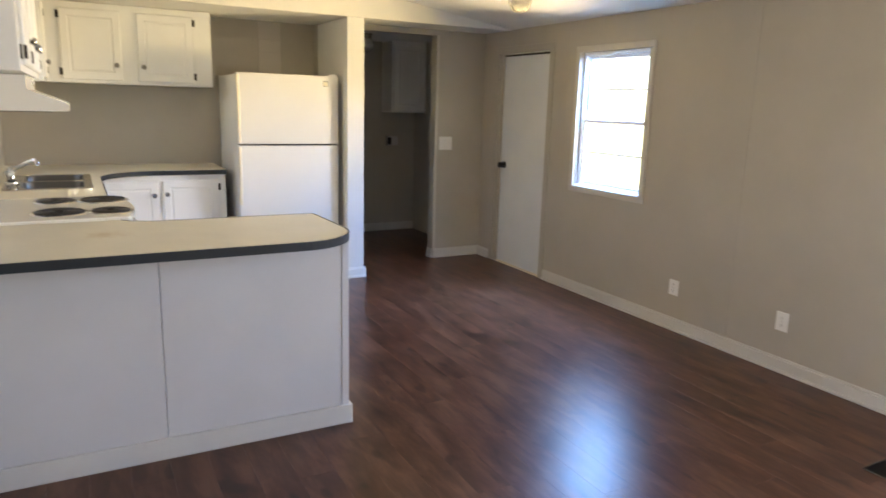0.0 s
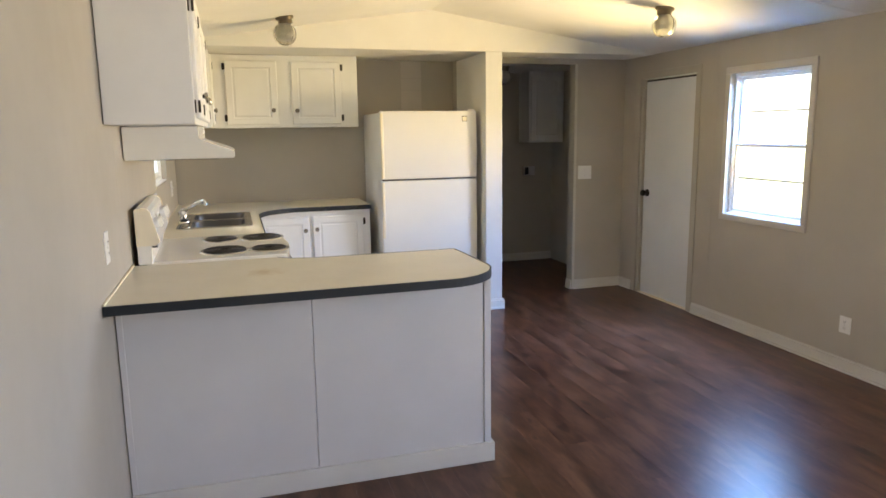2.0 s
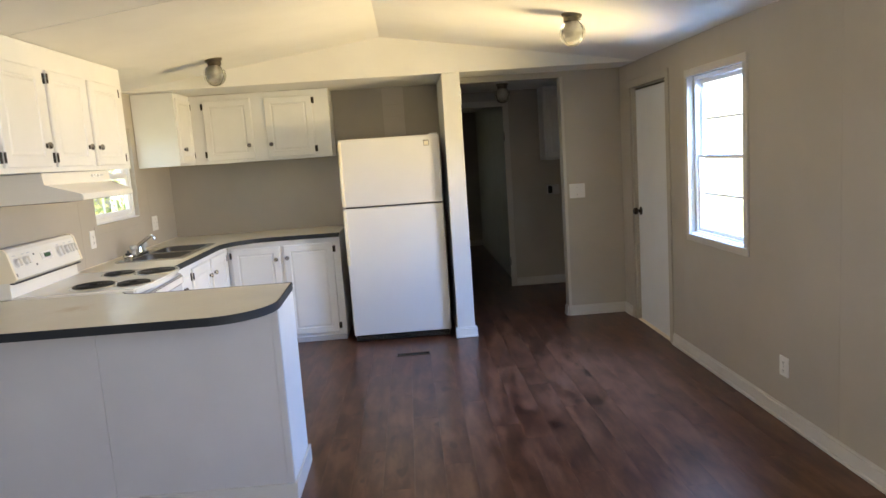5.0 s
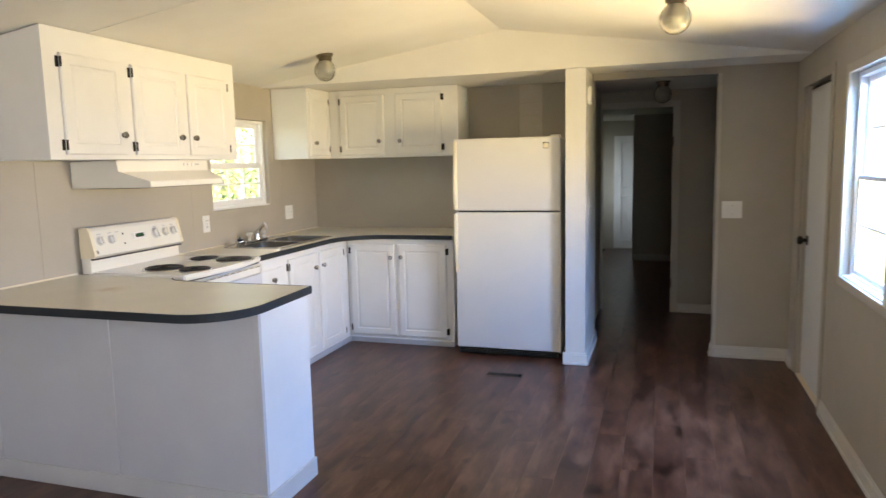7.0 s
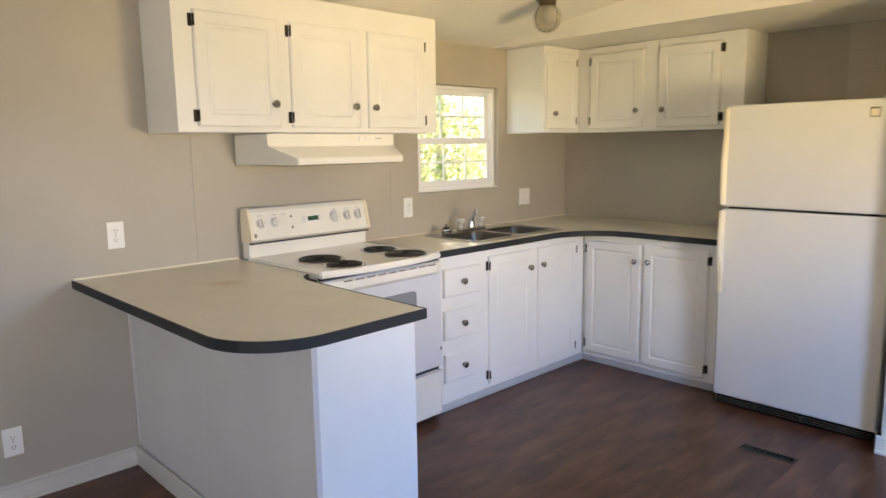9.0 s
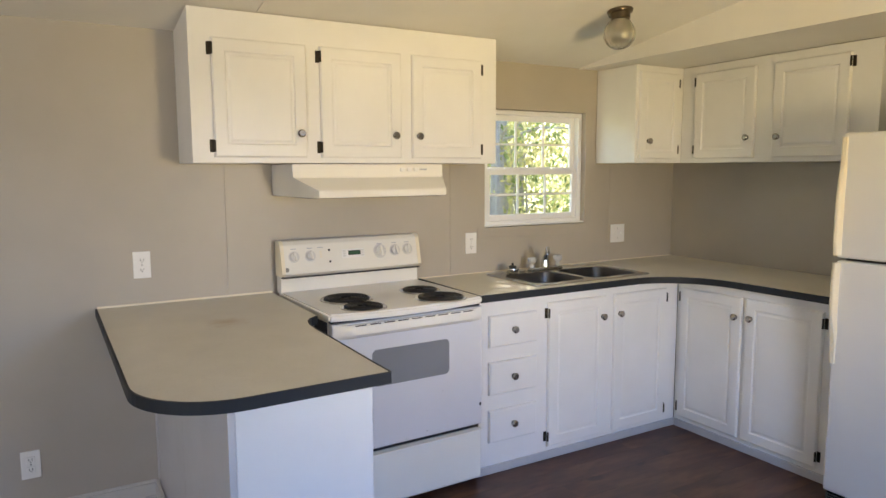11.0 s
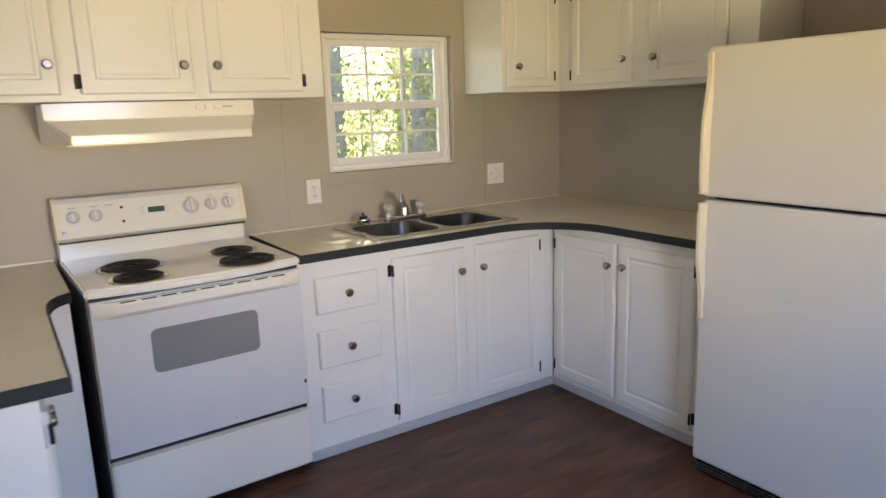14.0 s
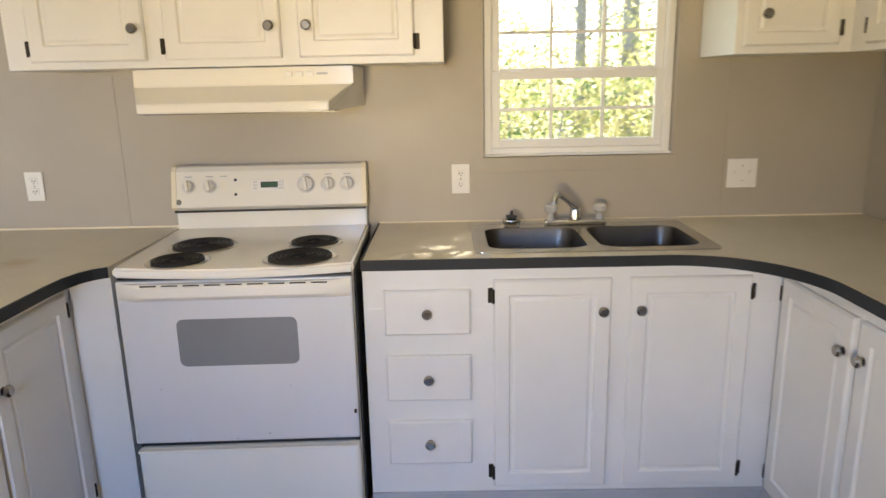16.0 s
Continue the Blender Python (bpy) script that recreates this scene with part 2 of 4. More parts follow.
def leaf_green():
    m, t, b = nodes_of("leaves")
    g = t.nodes.new("ShaderNodeNewGeometry")
    clump, _ = noise_tex(t, 1.7, 2.0)
    part_of = t.nodes.new("ShaderNodeMath")
    part_of.operation = "MULTIPLY_ADD"
    part_of.inputs[1].default_value = 0.16
    t.links.new(g.outputs["Random Per Island"], part_of.inputs[0])
    t.links.new(clump, part_of.inputs[2])
    tone = part_of.outputs[0]
    t.links.new(ramp(t, tone, [(0.42, (0.05, 0.085, 0.03)), (0.50, (0.12, 0.16, 0.05)), (0.58, (0.27, 0.26, 0.08)), (0.68, (0.48, 0.40, 0.14))]), b.inputs["Base Color"])
    b.inputs["Roughness"].default_value = 0.6
    add, tr = t.nodes.new("ShaderNodeMixShader"), t.nodes.new("ShaderNodeBsdfTranslucent")
    t.links.new(ramp(t, tone, [(0.42, (0.20, 0.32, 0.10)), (0.50, (0.46, 0.54, 0.20)), (0.58, (0.78, 0.74, 0.34)), (0.68, (0.92, 0.84, 0.50))]), tr.inputs[0])
    add.inputs[0].default_value = 0.5
    t.links.new(b.outputs[0], add.inputs[1])
    t.links.new(tr.outputs[0], add.inputs[2])
    t.links.new(add.outputs[0], t.nodes["Material Output"].inputs[0])
    return m


LEAF = leaf_green()


# ---- mesh helpers ----
def thing(name, base, label, category, group="", kind=""):
    e = new(name)
    e.empty_display_size = 0.1
    e.location = base
    return tagged(e, label, category, group, kind)


def part(name, bm, material, parent=None, label="", smooth=False):
    """One mesh object in world coordinates, a child of parent where one is given."""
    me = bpy.data.meshes.new(name)
    bmesh.ops.recalc_face_normals(bm, faces=bm.faces)
    bm.to_mesh(me)
    bm.free()
    me.materials.append(material)
    if smooth:
        me.shade_smooth()
        me.set_sharp_from_angle(angle=radians(38))
    ob = new(name, me)
    if parent is not None:
        ob.parent = parent
        if parent.type == "EMPTY":
            ob.location = -parent.location
    return tagged(ob, label)


def box(x0, x1, y0, y1, z0, z1, bevel=0.0, seg=2, bm=None):
    b = bmesh.new()
    bmesh.ops.create_cube(b, size=1.0)
    bmesh.ops.scale(b, vec=(abs(x1 - x0), abs(y1 - y0), abs(z1 - z0)), verts=b.verts)
    bmesh.ops.translate(b, vec=((x0 + x1) / 2, (y0 + y1) / 2, (z0 + z1) / 2), verts=b.verts)
    if bevel:
        bmesh.ops.bevel(b, geom=b.edges[:], offset=bevel, segments=seg, profile=0.6, affect="EDGES")
    return join(bm, b) if bm is not None else b


def join(bm, other):
    """Adds the bmesh other to bm."""
    me = bpy.data.meshes.new("t")
    other.to_mesh(me)
    other.free()
    bm.from_mesh(me)
    bpy.data.meshes.remove(me)
    return bm


def moved(bm, m):
    bmesh.ops.transform(bm, matrix=m, verts=bm.verts)
    return bm


def lathe(profile, steps=24, ribs=0, depth=0.0):
    """A surface of revolution about z from (radius, height) pairs; ribs: a scalloped outline."""
    bm = bmesh.new()
    rings = []
    for r, z in profile:
        ring = []
        for i in range(steps):
            a = math.tau * i / steps
            k = r * (1 + depth * math.cos(ribs * a)) if ribs else r
            ring.append(bm.verts.new((k * math.cos(a), k * math.sin(a), z)))
        rings.append(ring)
    for a, b in zip(rings, rings[1:]):
        for i in range(steps):
            bm.faces.new((a[i], a[(i + 1) % steps], b[(i + 1) % steps], b[i]))
    if profile[0][0] > 1e-4:
        bm.faces.new(rings[0])
    if profile[-1][0] > 1e-4:
        bm.faces.new(rings[-1])
    bmesh.ops.remove_doubles(bm, verts=bm.verts, dist=1e-5)
    return bm


def tube(points, radius, steps=10, taper=None):
    """A round bar along points."""
    bm = bmesh.new()
    pts = [Vector(p) for p in points]
    rings = []
    for i, p in enumerate(pts):
        d = (pts[min(i + 1, len(pts) - 1)] - pts[max(i - 1, 0)]).normalized()
        q = d.to_track_quat("Z", "Y")
        r = radius if taper is None else taper[i]
        rings.append([bm.verts.new(p + q @ Vector((r * math.cos(math.tau * k / steps), r * math.sin(math.tau * k / steps), 0))) for k in range(steps)])
    for a, b in zip(rings, rings[1:]):
        for k in range(steps):
            bm.faces.new((a[k], a[(k + 1) % steps], b[(k + 1) % steps], b[k]))
    bm.faces.new(rings[0])
    bm.faces.new(rings[-1])
    return bm


def slab(outline, z0, z1, holes=(), bevel=0.0):
    """A flat plate with that outline (x, y) and holes, between two heights."""
    bm = bmesh.new()
    for loop in (outline, *holes):
        vs = [bm.verts.new((x, y, z0)) for x, y in loop]
        for a, b in zip(vs, vs[1:] + vs[:1]):
            bm.edges.new((a, b))
    bmesh.ops.triangle_fill(bm, edges=bm.edges[:], use_beauty=True, use_dissolve=False)
    up = bmesh.ops.extrude_face_region(bm, geom=bm.faces[:])
    bmesh.ops.translate(bm, vec=(0, 0, z1 - z0), verts=[g for g in up["geom"] if isinstance(g, bmesh.types.BMVert)])
    return bm


def ring(u0, u1, v0, v1, r, n=6):
    """A rectangle with rounded corners as a loop of points."""
    out = []
    for cu, cv, a0 in ((u1 - r, v0 + r, -90), (u1 - r, v1 - r, 0), (u0 + r, v1 - r, 90), (u0 + r, v0 + r, 180)):
        for i in range(n + 1):
            a = radians(a0 + 90 * i / n)
            out.append((cu + r * math.cos(a), cv + r * math.sin(a)))
    return out


def arc(cx, cy, r, a0, a1, n=12):
    return [(cx + r * math.cos(radians(a0 + (a1 - a0) * i / n)), cy + r * math.sin(radians(a0 + (a1 - a0) * i / n))) for i in range(n + 1)]


def facing(side, plane):
    """A frame on an upright face: u along it, v out of it, w up."""
    if side == "east":
        return Matrix(((0, 1, 0, plane), (1, 0, 0, 0), (0, 0, 1, 0), (0, 0, 0, 1)))
    if side == "west":
        return Matrix(((0, -1, 0, plane), (1, 0, 0, 0), (0, 0, 1, 0), (0, 0, 0, 1)))
    if side == "south":
        return Matrix(((1, 0, 0, 0), (0, -1, 0, plane), (0, 0, 1, 0), (0, 0, 0, 1)))
    return Matrix(((1, 0, 0, 0), (0, 1, 0, plane), (0, 0, 1, 0), (0, 0, 0, 1)))


def sheet(us, ws, thick, openings, top=None):
    """An upright plate in (u, v, w) with openings (u0, u1, w0, w1) through it; it fills v from -thick to 0. top(u): a sloping upper edge."""
    us = sorted({*us, *(o[0] for o in openings), *(o[1] for o in openings)})
    us = [u for u in us]
    lo, hi = ws
    wz = sorted({lo, hi, *(min(max(o[2], lo), hi) for o in openings), *(min(max(o[3], lo), hi) for o in openings)})
    bm = bmesh.new()
    solid = {}
    for i in range(len(us) - 1):
        for j in range(len(wz) - 1):
            u, w = (us[i] + us[i + 1]) / 2, (wz[j] + wz[j + 1]) / 2
            solid[i, j] = not any(o[0] < u < o[1] and o[2] < w < o[3] for o in openings)
    vert = {}

    def v(i, j, k):
        if (i, j, k) not in vert:
            w = wz[j]
            if top and j == len(wz) - 1:
                w = top(us[i])
            vert[i, j, k] = bm.verts.new((us[i], -thick * k, w))
        return vert[i, j, k]

    for (i, j), ok in solid.items():
        if not ok:
            continue
        for k in (0, 1):
            bm.faces.new((v(i, j, k), v(i + 1, j, k), v(i + 1, j + 1, k), v(i, j + 1, k)))
        for di, dj, a, b in ((-1, 0, (0, 0), (0, 1)), (1, 0, (1, 0), (1, 1)), (0, -1, (0, 0), (1, 0)), (0, 1, (0, 1), (1, 1))):
            if not solid.get((i + di, j + dj), False):
                p, q = (i + a[0], j + a[1]), (i + b[0], j + b[1])
                bm.faces.new((v(*p, 0), v(*q, 0), v(*q, 1), v(*p, 1)))
    return bm


# ---- the large structure ----
XW, XE, XR = -0.365, 3.576, 1.60      # west wall, east wall, ridge
YS, YB, YH, YN = -2.75, 5.39, 5.83, 6.24   # south wall, gable beam, hall wall, kitchen's north wall
ZE, ZR, ZF = 2.10, 2.39, 2.097        # eaves, ridge, flat soffit
T = 0.10
YL = 7.335    # the hall's far wall


def vault(x):
    return ZE + (ZR - ZE) * ((x - XW) / (XR - XW) if x < XR else (XE - x) / (XE - XR))


WIN_W = (4.702, 5.452, 1.159, 1.836)
WIN_E = (3.680, 4.418, 0.846, 1.862)
DOOR_E = (4.800, 5.565, 0.0, 1.905)
# unseen openings, added only to let the fill light in
ADDED_E2 = (-0.6, 1.0, 0.80, 1.90)
ADDED_W2 = (-1.7, -0.7, 0.80, 1.90)
ADDED_S = (2.98, 3.50, 0.80, 1.92)


def panelled_wall(name, side, plane, y0, y1, openings, seams, label, z1=2.16):
    """A wall of painted sheets with narrow joints on a solid core."""
    core = part(name, moved(sheet([y0, y1], (-0.02, z1), T, openings), facing(side, plane + (-0.003 if side == "east" else 0.003))), WALL)
    tagged(core, label, "wall", kind="structure")
    ys = [y0, *seams, y1]
    for a, b in zip(ys, ys[1:]):
        cut = [(max(o[0], a), min(o[1], b), o[2], o[3]) for o in openings if o[0] < b and o[1] > a]
        part("panel", moved(sheet([a + 0.0008, b - 0.0008], (0.0, z1 - 0.01), 0.003, cut), facing(side, plane)), WALL, core)
    return core


panelled_wall("wall_west", "east", XW, YS, YN, [WIN_W, ADDED_W2], [3.256, 4.472, 5.660], "greige painted panel wall with narrow joints", 2.20)
panelled_wall("wall_east", "west", XE, YS, YL, [WIN_E, DOOR_E, ADDED_E2], [-0.81, 0.41, 1.63, 2.85, 4.07 + 0.49, 5.66], "greige painted panel wall with a window and door", 2.20)
tagged(part("wall_south", moved(sheet([XW - T, XR, XE + T], (-0.02, 2.2), T, [ADDED_S], top=lambda x: vault(min(max(x, XW), XE)) + 0.05), facing("north", YS)), WALL), "greige painted end wall with an added window", "wall", kind="structure")
tagged(part("wall_kitchen_north", moved(sheet([XW - T, 2.05], (-0.02, 2.16), T, []), facing("south", YN)), WALL), "greige painted wall behind the refrigerator", "wall", kind="structure")
kitchen_north = bpy.data.objects["wall_kitchen_north"]
# barred light patch on the wall, built as paler boards; source unknown
for z0, z1 in ((1.30, 1.838), (1.841, 1.944), (1.947, ZF - 0.004)):
    part("board", box(1.560, 1.748, YN - 0.003, YN - 0.0002, z0, z1, 0.0012, 1), LIGHTPATCH, kitchen_north, "paler board standing for light on the wall")
tagged(part("wall_hall", moved(sheet([2.20, XE], (-0.02, 2.16), T, [(2.195, 3.065, -0.05, 2.05)]), facing("south", YH)), WALL), "greige wall with an open doorway to the hall", "wall", kind="structure")
tagged(part("wall_partition", box(2.05, 2.19, YB + 0.002, 6.14, -0.02, ZF - 0.006, 0.004), TRIM), "white end of the partition beside the refrigerator", "wall", kind="structure")
tagged(part("wall_partition_rear", box(2.05, 2.13, 6.14, YL, -0.02, 2.16), WALL), "greige hall side wall", "wall", kind="structure")

# the floor's bed; the planks lie on it
floor = tagged(part("floor", box(XW - T, XE + T, YS - T, 12.3, -0.06, -0.012), GAP), "dark red-brown laminate plank floor", "floor", kind="structure")

ceil_bm = bmesh.new()
SEAMS = [-1.53, 0.91, 3.35]
ys = [YS - T, *SEAMS, YB + 0.06]
for a, b in zip(ys, ys[1:]):
    for x0, x1 in ((XW - T, XR), (XR, XE + T)):
        one = bmesh.new()
        za, zb = (vault(XW) - 0.0147, ZR) if x0 < 0 else (ZR, vault(XE) - 0.0147)
        vs = [one.verts.new(p) for p in ((x0, a + 0.002, za), (x1, a + 0.002, zb), (x1, b - 0.002, zb), (x0, b - 0.002, za))]
        vs += [one.verts.new(v.co + Vector((0, 0, 0.06))) for v in vs]
        for q in ((0, 1, 2, 3), (4, 5, 6, 7), (0, 1, 5, 4), (1, 2, 6, 5), (2, 3, 7, 6), (3, 0, 4, 7)):
            one.faces.new([vs[i] for i in q])
        join(ceil_bm, one)
for s in SEAMS:
    for x0, x1, z0, z1 in ((XW, XR, ZE, ZR), (XR, XE, ZR, ZE)):
        one = box(x0, x1, s - 0.009, s + 0.009, -0.0035, 0.004)
        for v in one.verts:
            v.co.z += z0 + (z1 - z0) * (v.co.x - x0) / (x1 - x0)
        join(ceil_bm, one)
tagged(part("ceiling", ceil_bm, CEIL), "white vaulted ceiling with flat joint strips", "ceiling", kind="structure")
tagged(part("ceiling_kitchen", box(XW - T, XE + T, YB + 0.03, 7.5, ZF, ZF + 0.05), CEIL), "white flat ceiling over the cabinets", "ceiling", kind="structure")
tagged(part("gable_beam", moved(sheet([XW, XR, XE], (ZF - 0.004, 2.2), 0.025, [], top=lambda x: vault(x) + 0.01), facing("south", YB)), CEIL), "white triangular gable face above the kitchen", "wall", kind="structure")
tagged(part("roof", slab([(XW - 0.4, YS - 0.4), (XE + 0.4, YS - 0.4), (XE + 0.4, 12.6), (XW - 0.4, 12.6)], 2.6, 2.66), SIDING), "flat roof over the home", "roof", kind="structure")

# hall and the rooms behind it
tagged(part("wall_hall_back", moved(sheet([0.5, XE + T], (-0.02, 2.16), T, [(2.13, 2.80, -0.05, 1.95)]), facing("south", YL)), WALL), "greige hall wall with an open doorway", "wall", kind="structure")
tagged(part("wall_bedroom_east", box(2.86, 2.96, YL + T, 10.8, -0.02, 2.16), WALL), "greige bedroom wall", "wall", kind="structure")
tagged(part("wall_bedroom_west", moved(sheet([YL + T, 12.3], (-0.02, 2.16), T, [(11.0, 11.8, 0.9, 1.85)]), facing("east", 0.6)), WALL), "greige bedroom wall with an added window", "wall", kind="structure")
tagged(part("wall_bedroom_back", box(2.29, 2.96, 10.8, 10.9, -0.02, 2.16), WALL), "greige wall beside the far doorway", "wall", kind="structure")
tagged(part("wall_bedroom_end", box(0.5, 3.2, 12.16, 12.26, -0.02, 2.16), WALL), "greige far end wall", "wall", kind="structure")
tagged(part("wall_bedroom_far_east", box(2.86, 2.96, 10.9, 12.16, -0.02, 2.16), WALL), "greige far side wall", "wall", kind="structure")
tagged(part("ceiling_bedroom", box(0.4, 3.7, 7.502, 12.3, 2.09, 2.14), CEIL), "white bedroom ceiling", "ceiling", kind="structure")
# fill lamp in an added, unseen window, aimed at the far door
window_light("fill_bedroom", (0.45, 11.4, 1.4), (2.2, 12.0, 0.9), 0.75, 0.9, 0.9, (0.85, 0.93, 1.0), 62)


def casing(name, side, plane, u0, u1, w0, w1, width, proud, label, legs=True, sill=True, mat=TRIM):
    """Flat trim round an opening."""
    bm = bmesh.new()
    bm = box(u0 - width, u1 + width, 0, proud, w1, w1 + width, 0.003, 1, bm)
    if sill:
        bm = box(u0 - width, u1 + width, 0, proud, w0 - width, w0, 0.003, 1, bm)
    for a, b in ((u0 - width, u0), (u1, u1 + width)):
        bm = box(a, b, 0, proud, w0, w1, 0.003, 1, bm)
    return tagged(part(name, moved(bm, facing(side, plane)), mat), label, "trim", kind="structure")


hall_trim = casing("trim_hall_doorway", "south", YL, 2.15, 2.785, 0.0, 1.935, 0.062, 0.015, "pale painted trim round the hall doorway", sill=False, mat=CASING)
casing("trim_window_east", "west", XE, WIN_E[0] + 0.004, WIN_E[1] - 0.004, WIN_E[2] + 0.004, WIN_E[3] - 0.004, 0.046, 0.014, "pale painted trim round the window", mat=CASING)
casing("trim_door_east", "west", XE, DOOR_E[0] + 0.004, DOOR_E[1] - 0.004, 0.0, DOOR_E[3] - 0.004, 0.06, 0.010, "greige painted trim round the door", sill=False, mat=WALL)


def baseboard(label, side, plane, u0, u1, h=0.088, mat=BASEPAINT):
    """Stepped baseboard along a wall."""
    bm = box(u0, u1, 0.0, 0.013, 0.0, h - 0.014, 0.002, 1)
    bm = box(u0, u1, 0.0, 0.008, h - 0.014, h, 0.003, 1, bm)
    bm = box(u0, u1, 0.0, 0.022, 0.0, 0.018, 0.006, 2, bm)
    return tagged(part("baseboard", moved(bm, facing(side, plane)), mat), label, "baseboard", kind="structure")


for w in (0.28, 1.62):
    part("hinge", moved(box(2.7852, 2.793, 0.0155, 0.019, w - 0.045, w + 0.045, 0.001, 1), facing("south", YL)), BRONZE, hall_trim, "dark hinge leaf left on the jamb")
WB = "white painted baseboard along the greige wall"
corner = bmesh.new()
corner = box(3.065, 3.090, -0.0, 0.007, 0.088, 2.05, 0.003, 2, corner)
tagged(part("trim_hall_corner", moved(corner, facing("south", YH)), CASING), "pale glossy strip on the hall opening's corner", "trim", kind="structure")
baseboard(WB, "west", XE, YS, DOOR_E[0] - 0.06)
baseboard(WB, "west", XE, DOOR_E[1] + 0.06, YH)
baseboard(WB, "south", YH, 3.068, XE)
baseboard("white baseboard inside the hall opening", "west", 3.065, YH, YH + T)
baseboard(WB, "east", XW, YS, 2.90)
baseboard(WB, "north", YS, XW, XE)
baseboard("white baseboard round the partition end", "south", YB, 2.032, 2.208, mat=TRIM)
baseboard("white baseboard along the partition", "east", 2.19, YB, 6.14, mat=TRIM)
baseboard("white baseboard along the hall", "south", YL, 2.850, XE)
baseboard("white baseboard in the far room", "south", 10.8, 2.30, 2.86)


# ---- windows and doors ----
def window(name, side, plane, u0, u1, w0, w1, cols, rows, label, out=0.055, meet=None, fw=0.03, st=0.034):
    """A double-hung window set back in its opening: frame, two sashes with bars, panes."""
    f = facing(side, plane)
    mid = (w0 + w1) / 2 if meet is None else meet
    t = thing(name, f @ Vector(((u0 + u1) / 2, -out, w0)), label, "window", kind="structure")
    e = 0.003
    u0, u1, w0, w1 = u0 + e, u1 - e, w0 + e, w1 - e
    fr = bmesh.new()
    for a, b, c, d in ((u0, u0 + fw, w0, w1), (u1 - fw, u1, w0, w1), (u0 + fw, u1 - fw, w0, w0 + fw), (u0 + fw, u1 - fw, w1 - 0.025, w1)):
        fr = box(a, b, -out - 0.035, -out + 0.022, c, d, 0.003, 1, fr)
    part("window_frame", moved(fr, f), VINYL, t)
    part("window_sill", moved(box(u0, u1, -out + 0.022, -0.002, w0, w0 + 0.008, 0.002, 1), f), VINYL, t)
    for k, (a, b, d) in enumerate(((w0 + fw, mid + 0.012, 0.0), (mid - 0.012, w1 - 0.025, -0.024))):
        s = bmesh.new()
        v0, v1 = -out - 0.012 + d, -out + 0.010 + d
        for p, q, c, h in ((u0 + fw, u0 + fw + st, a, b), (u1 - fw - st, u1 - fw, a, b), (u0 + fw + st, u1 - fw - st, a, a + st), (u0 + fw + st, u1 - fw - st, b - st, b)):
            s = box(p, q, v0, v1, c, h, 0.003, 1, s)
        sash = part("sash", moved(s, f), VINYL, t)
        g0, g1, h0, h1 = u0 + fw + st, u1 - fw - st, a + st, b - st
        vm = (v0 + v1) / 2
        for n in range(1, cols):
            u = g0 + (g1 - g0) * n / cols
            part("glazing_bar", moved(box(u - 0.006, u + 0.006, vm - 0.005, vm + 0.005, h0, h1), f), VINYL, sash)
        for n in range(1, rows):
            w = h0 + (h1 - h0) * n / rows
            part("glazing_bar", moved(box(g0, g1, vm - 0.004, vm + 0.004, w - 0.006, w + 0.006), f), VINYL, sash)
        pane = part("pane", moved(box(g0 - 0.004, g1 + 0.004, vm - 0.002, vm + 0.002, h0 - 0.004, h1 + 0.004), f), PANE, sash)
        pane.visible_shadow = False
    for u in (u0 + (u1 - u0) * 0.27, u0 + (u1 - u0) * 0.73):
        part("latch", moved(box(u - 0.022, u + 0.022, -out - 0.012, -out + 0.016, mid + 0.012, mid + 0.020, 0.003, 1), f), VINYL, t)
    return t


window("window_1", "east", XW, *WIN_W, 3, 2, "white vinyl double-hung window with glazing bars above the sink", meet=1.482)
tagged(part("trim", moved(box(4.655, 5.475, 0.0, 0.003, 1.100, 1.158, 0.001, 1), facing("east", XW)), WALL), "thin greige apron board under the sink window", "trim", kind="structure")
window("window_2", "west", XE, *WIN_E, 1, 2, "white vinyl double-hung window in the greige wall", meet=1.350, fw=0.020, st=0.024)
# windows 3, 5 and 6 are added round the fill lamps
window("added_window_3", "west", XE, *ADDED_E2, 2, 2, "wide unseen white vinyl window added for fill light", meet=1.350)
window("added_window_5", "north", YS, *ADDED_S, 2, 2, "unseen white vinyl window added in the end wall", meet=1.360)
window("added_window_6", "east", XW, *ADDED_W2, 2, 2, "unseen white vinyl window added in the living room wall", meet=1.350)
window("added_window_4", "east", 0.6, 11.0, 11.8, 0.9, 1.85, 2, 2, "unseen white vinyl window added in the far room")


def knob_shape(r, length):
    return lathe([(0.0, length), (r * 0.7, length), (r, length - 0.3 * r), (r, length - 0.7 * r), (r * 0.55, length - 1.1 * r), (r * 0.4, 0.003), (r * 0.75, 0.002), (r * 0.75, 0.0)], 16)


def out_of(side, plane, u, w, lift=0.0):
    """The pose that turns z to point out of an upright face at (u, w)."""
    f = facing(side, plane)
    n = (f.to_3x3() @ Vector((0, 1, 0))).normalized()
    return Matrix.Translation(f @ Vector((u, lift, w))) @ n.to_track_quat("Z", "Y").to_matrix().to_4x4()


door = thing("door_1", (XE + 0.04, 5.13, 0.0), "closed flush white door in the greige wall", "door", kind="structure")
leaf = part("door_leaf", box(XE + 0.028, XE + 0.066, DOOR_E[0] + 0.012, DOOR_E[1] - 0.045, 0.008, DOOR_E[3] - 0.028, 0.003), DOORWHITE, door)
jamb = bmesh.new()
jamb = box(XE + 0.004, XE + 0.098, DOOR_E[1] - 0.04, DOOR_E[1] - 0.002, 0.0, DOOR_E[3] - 0.004, 0.002, 1, jamb)
jamb = box(XE + 0.004, XE + 0.098, DOOR_E[0] + 0.001, DOOR_E[0] + 0.008, 0.0, DOOR_E[3] - 0.004, 0.001, 1, jamb)
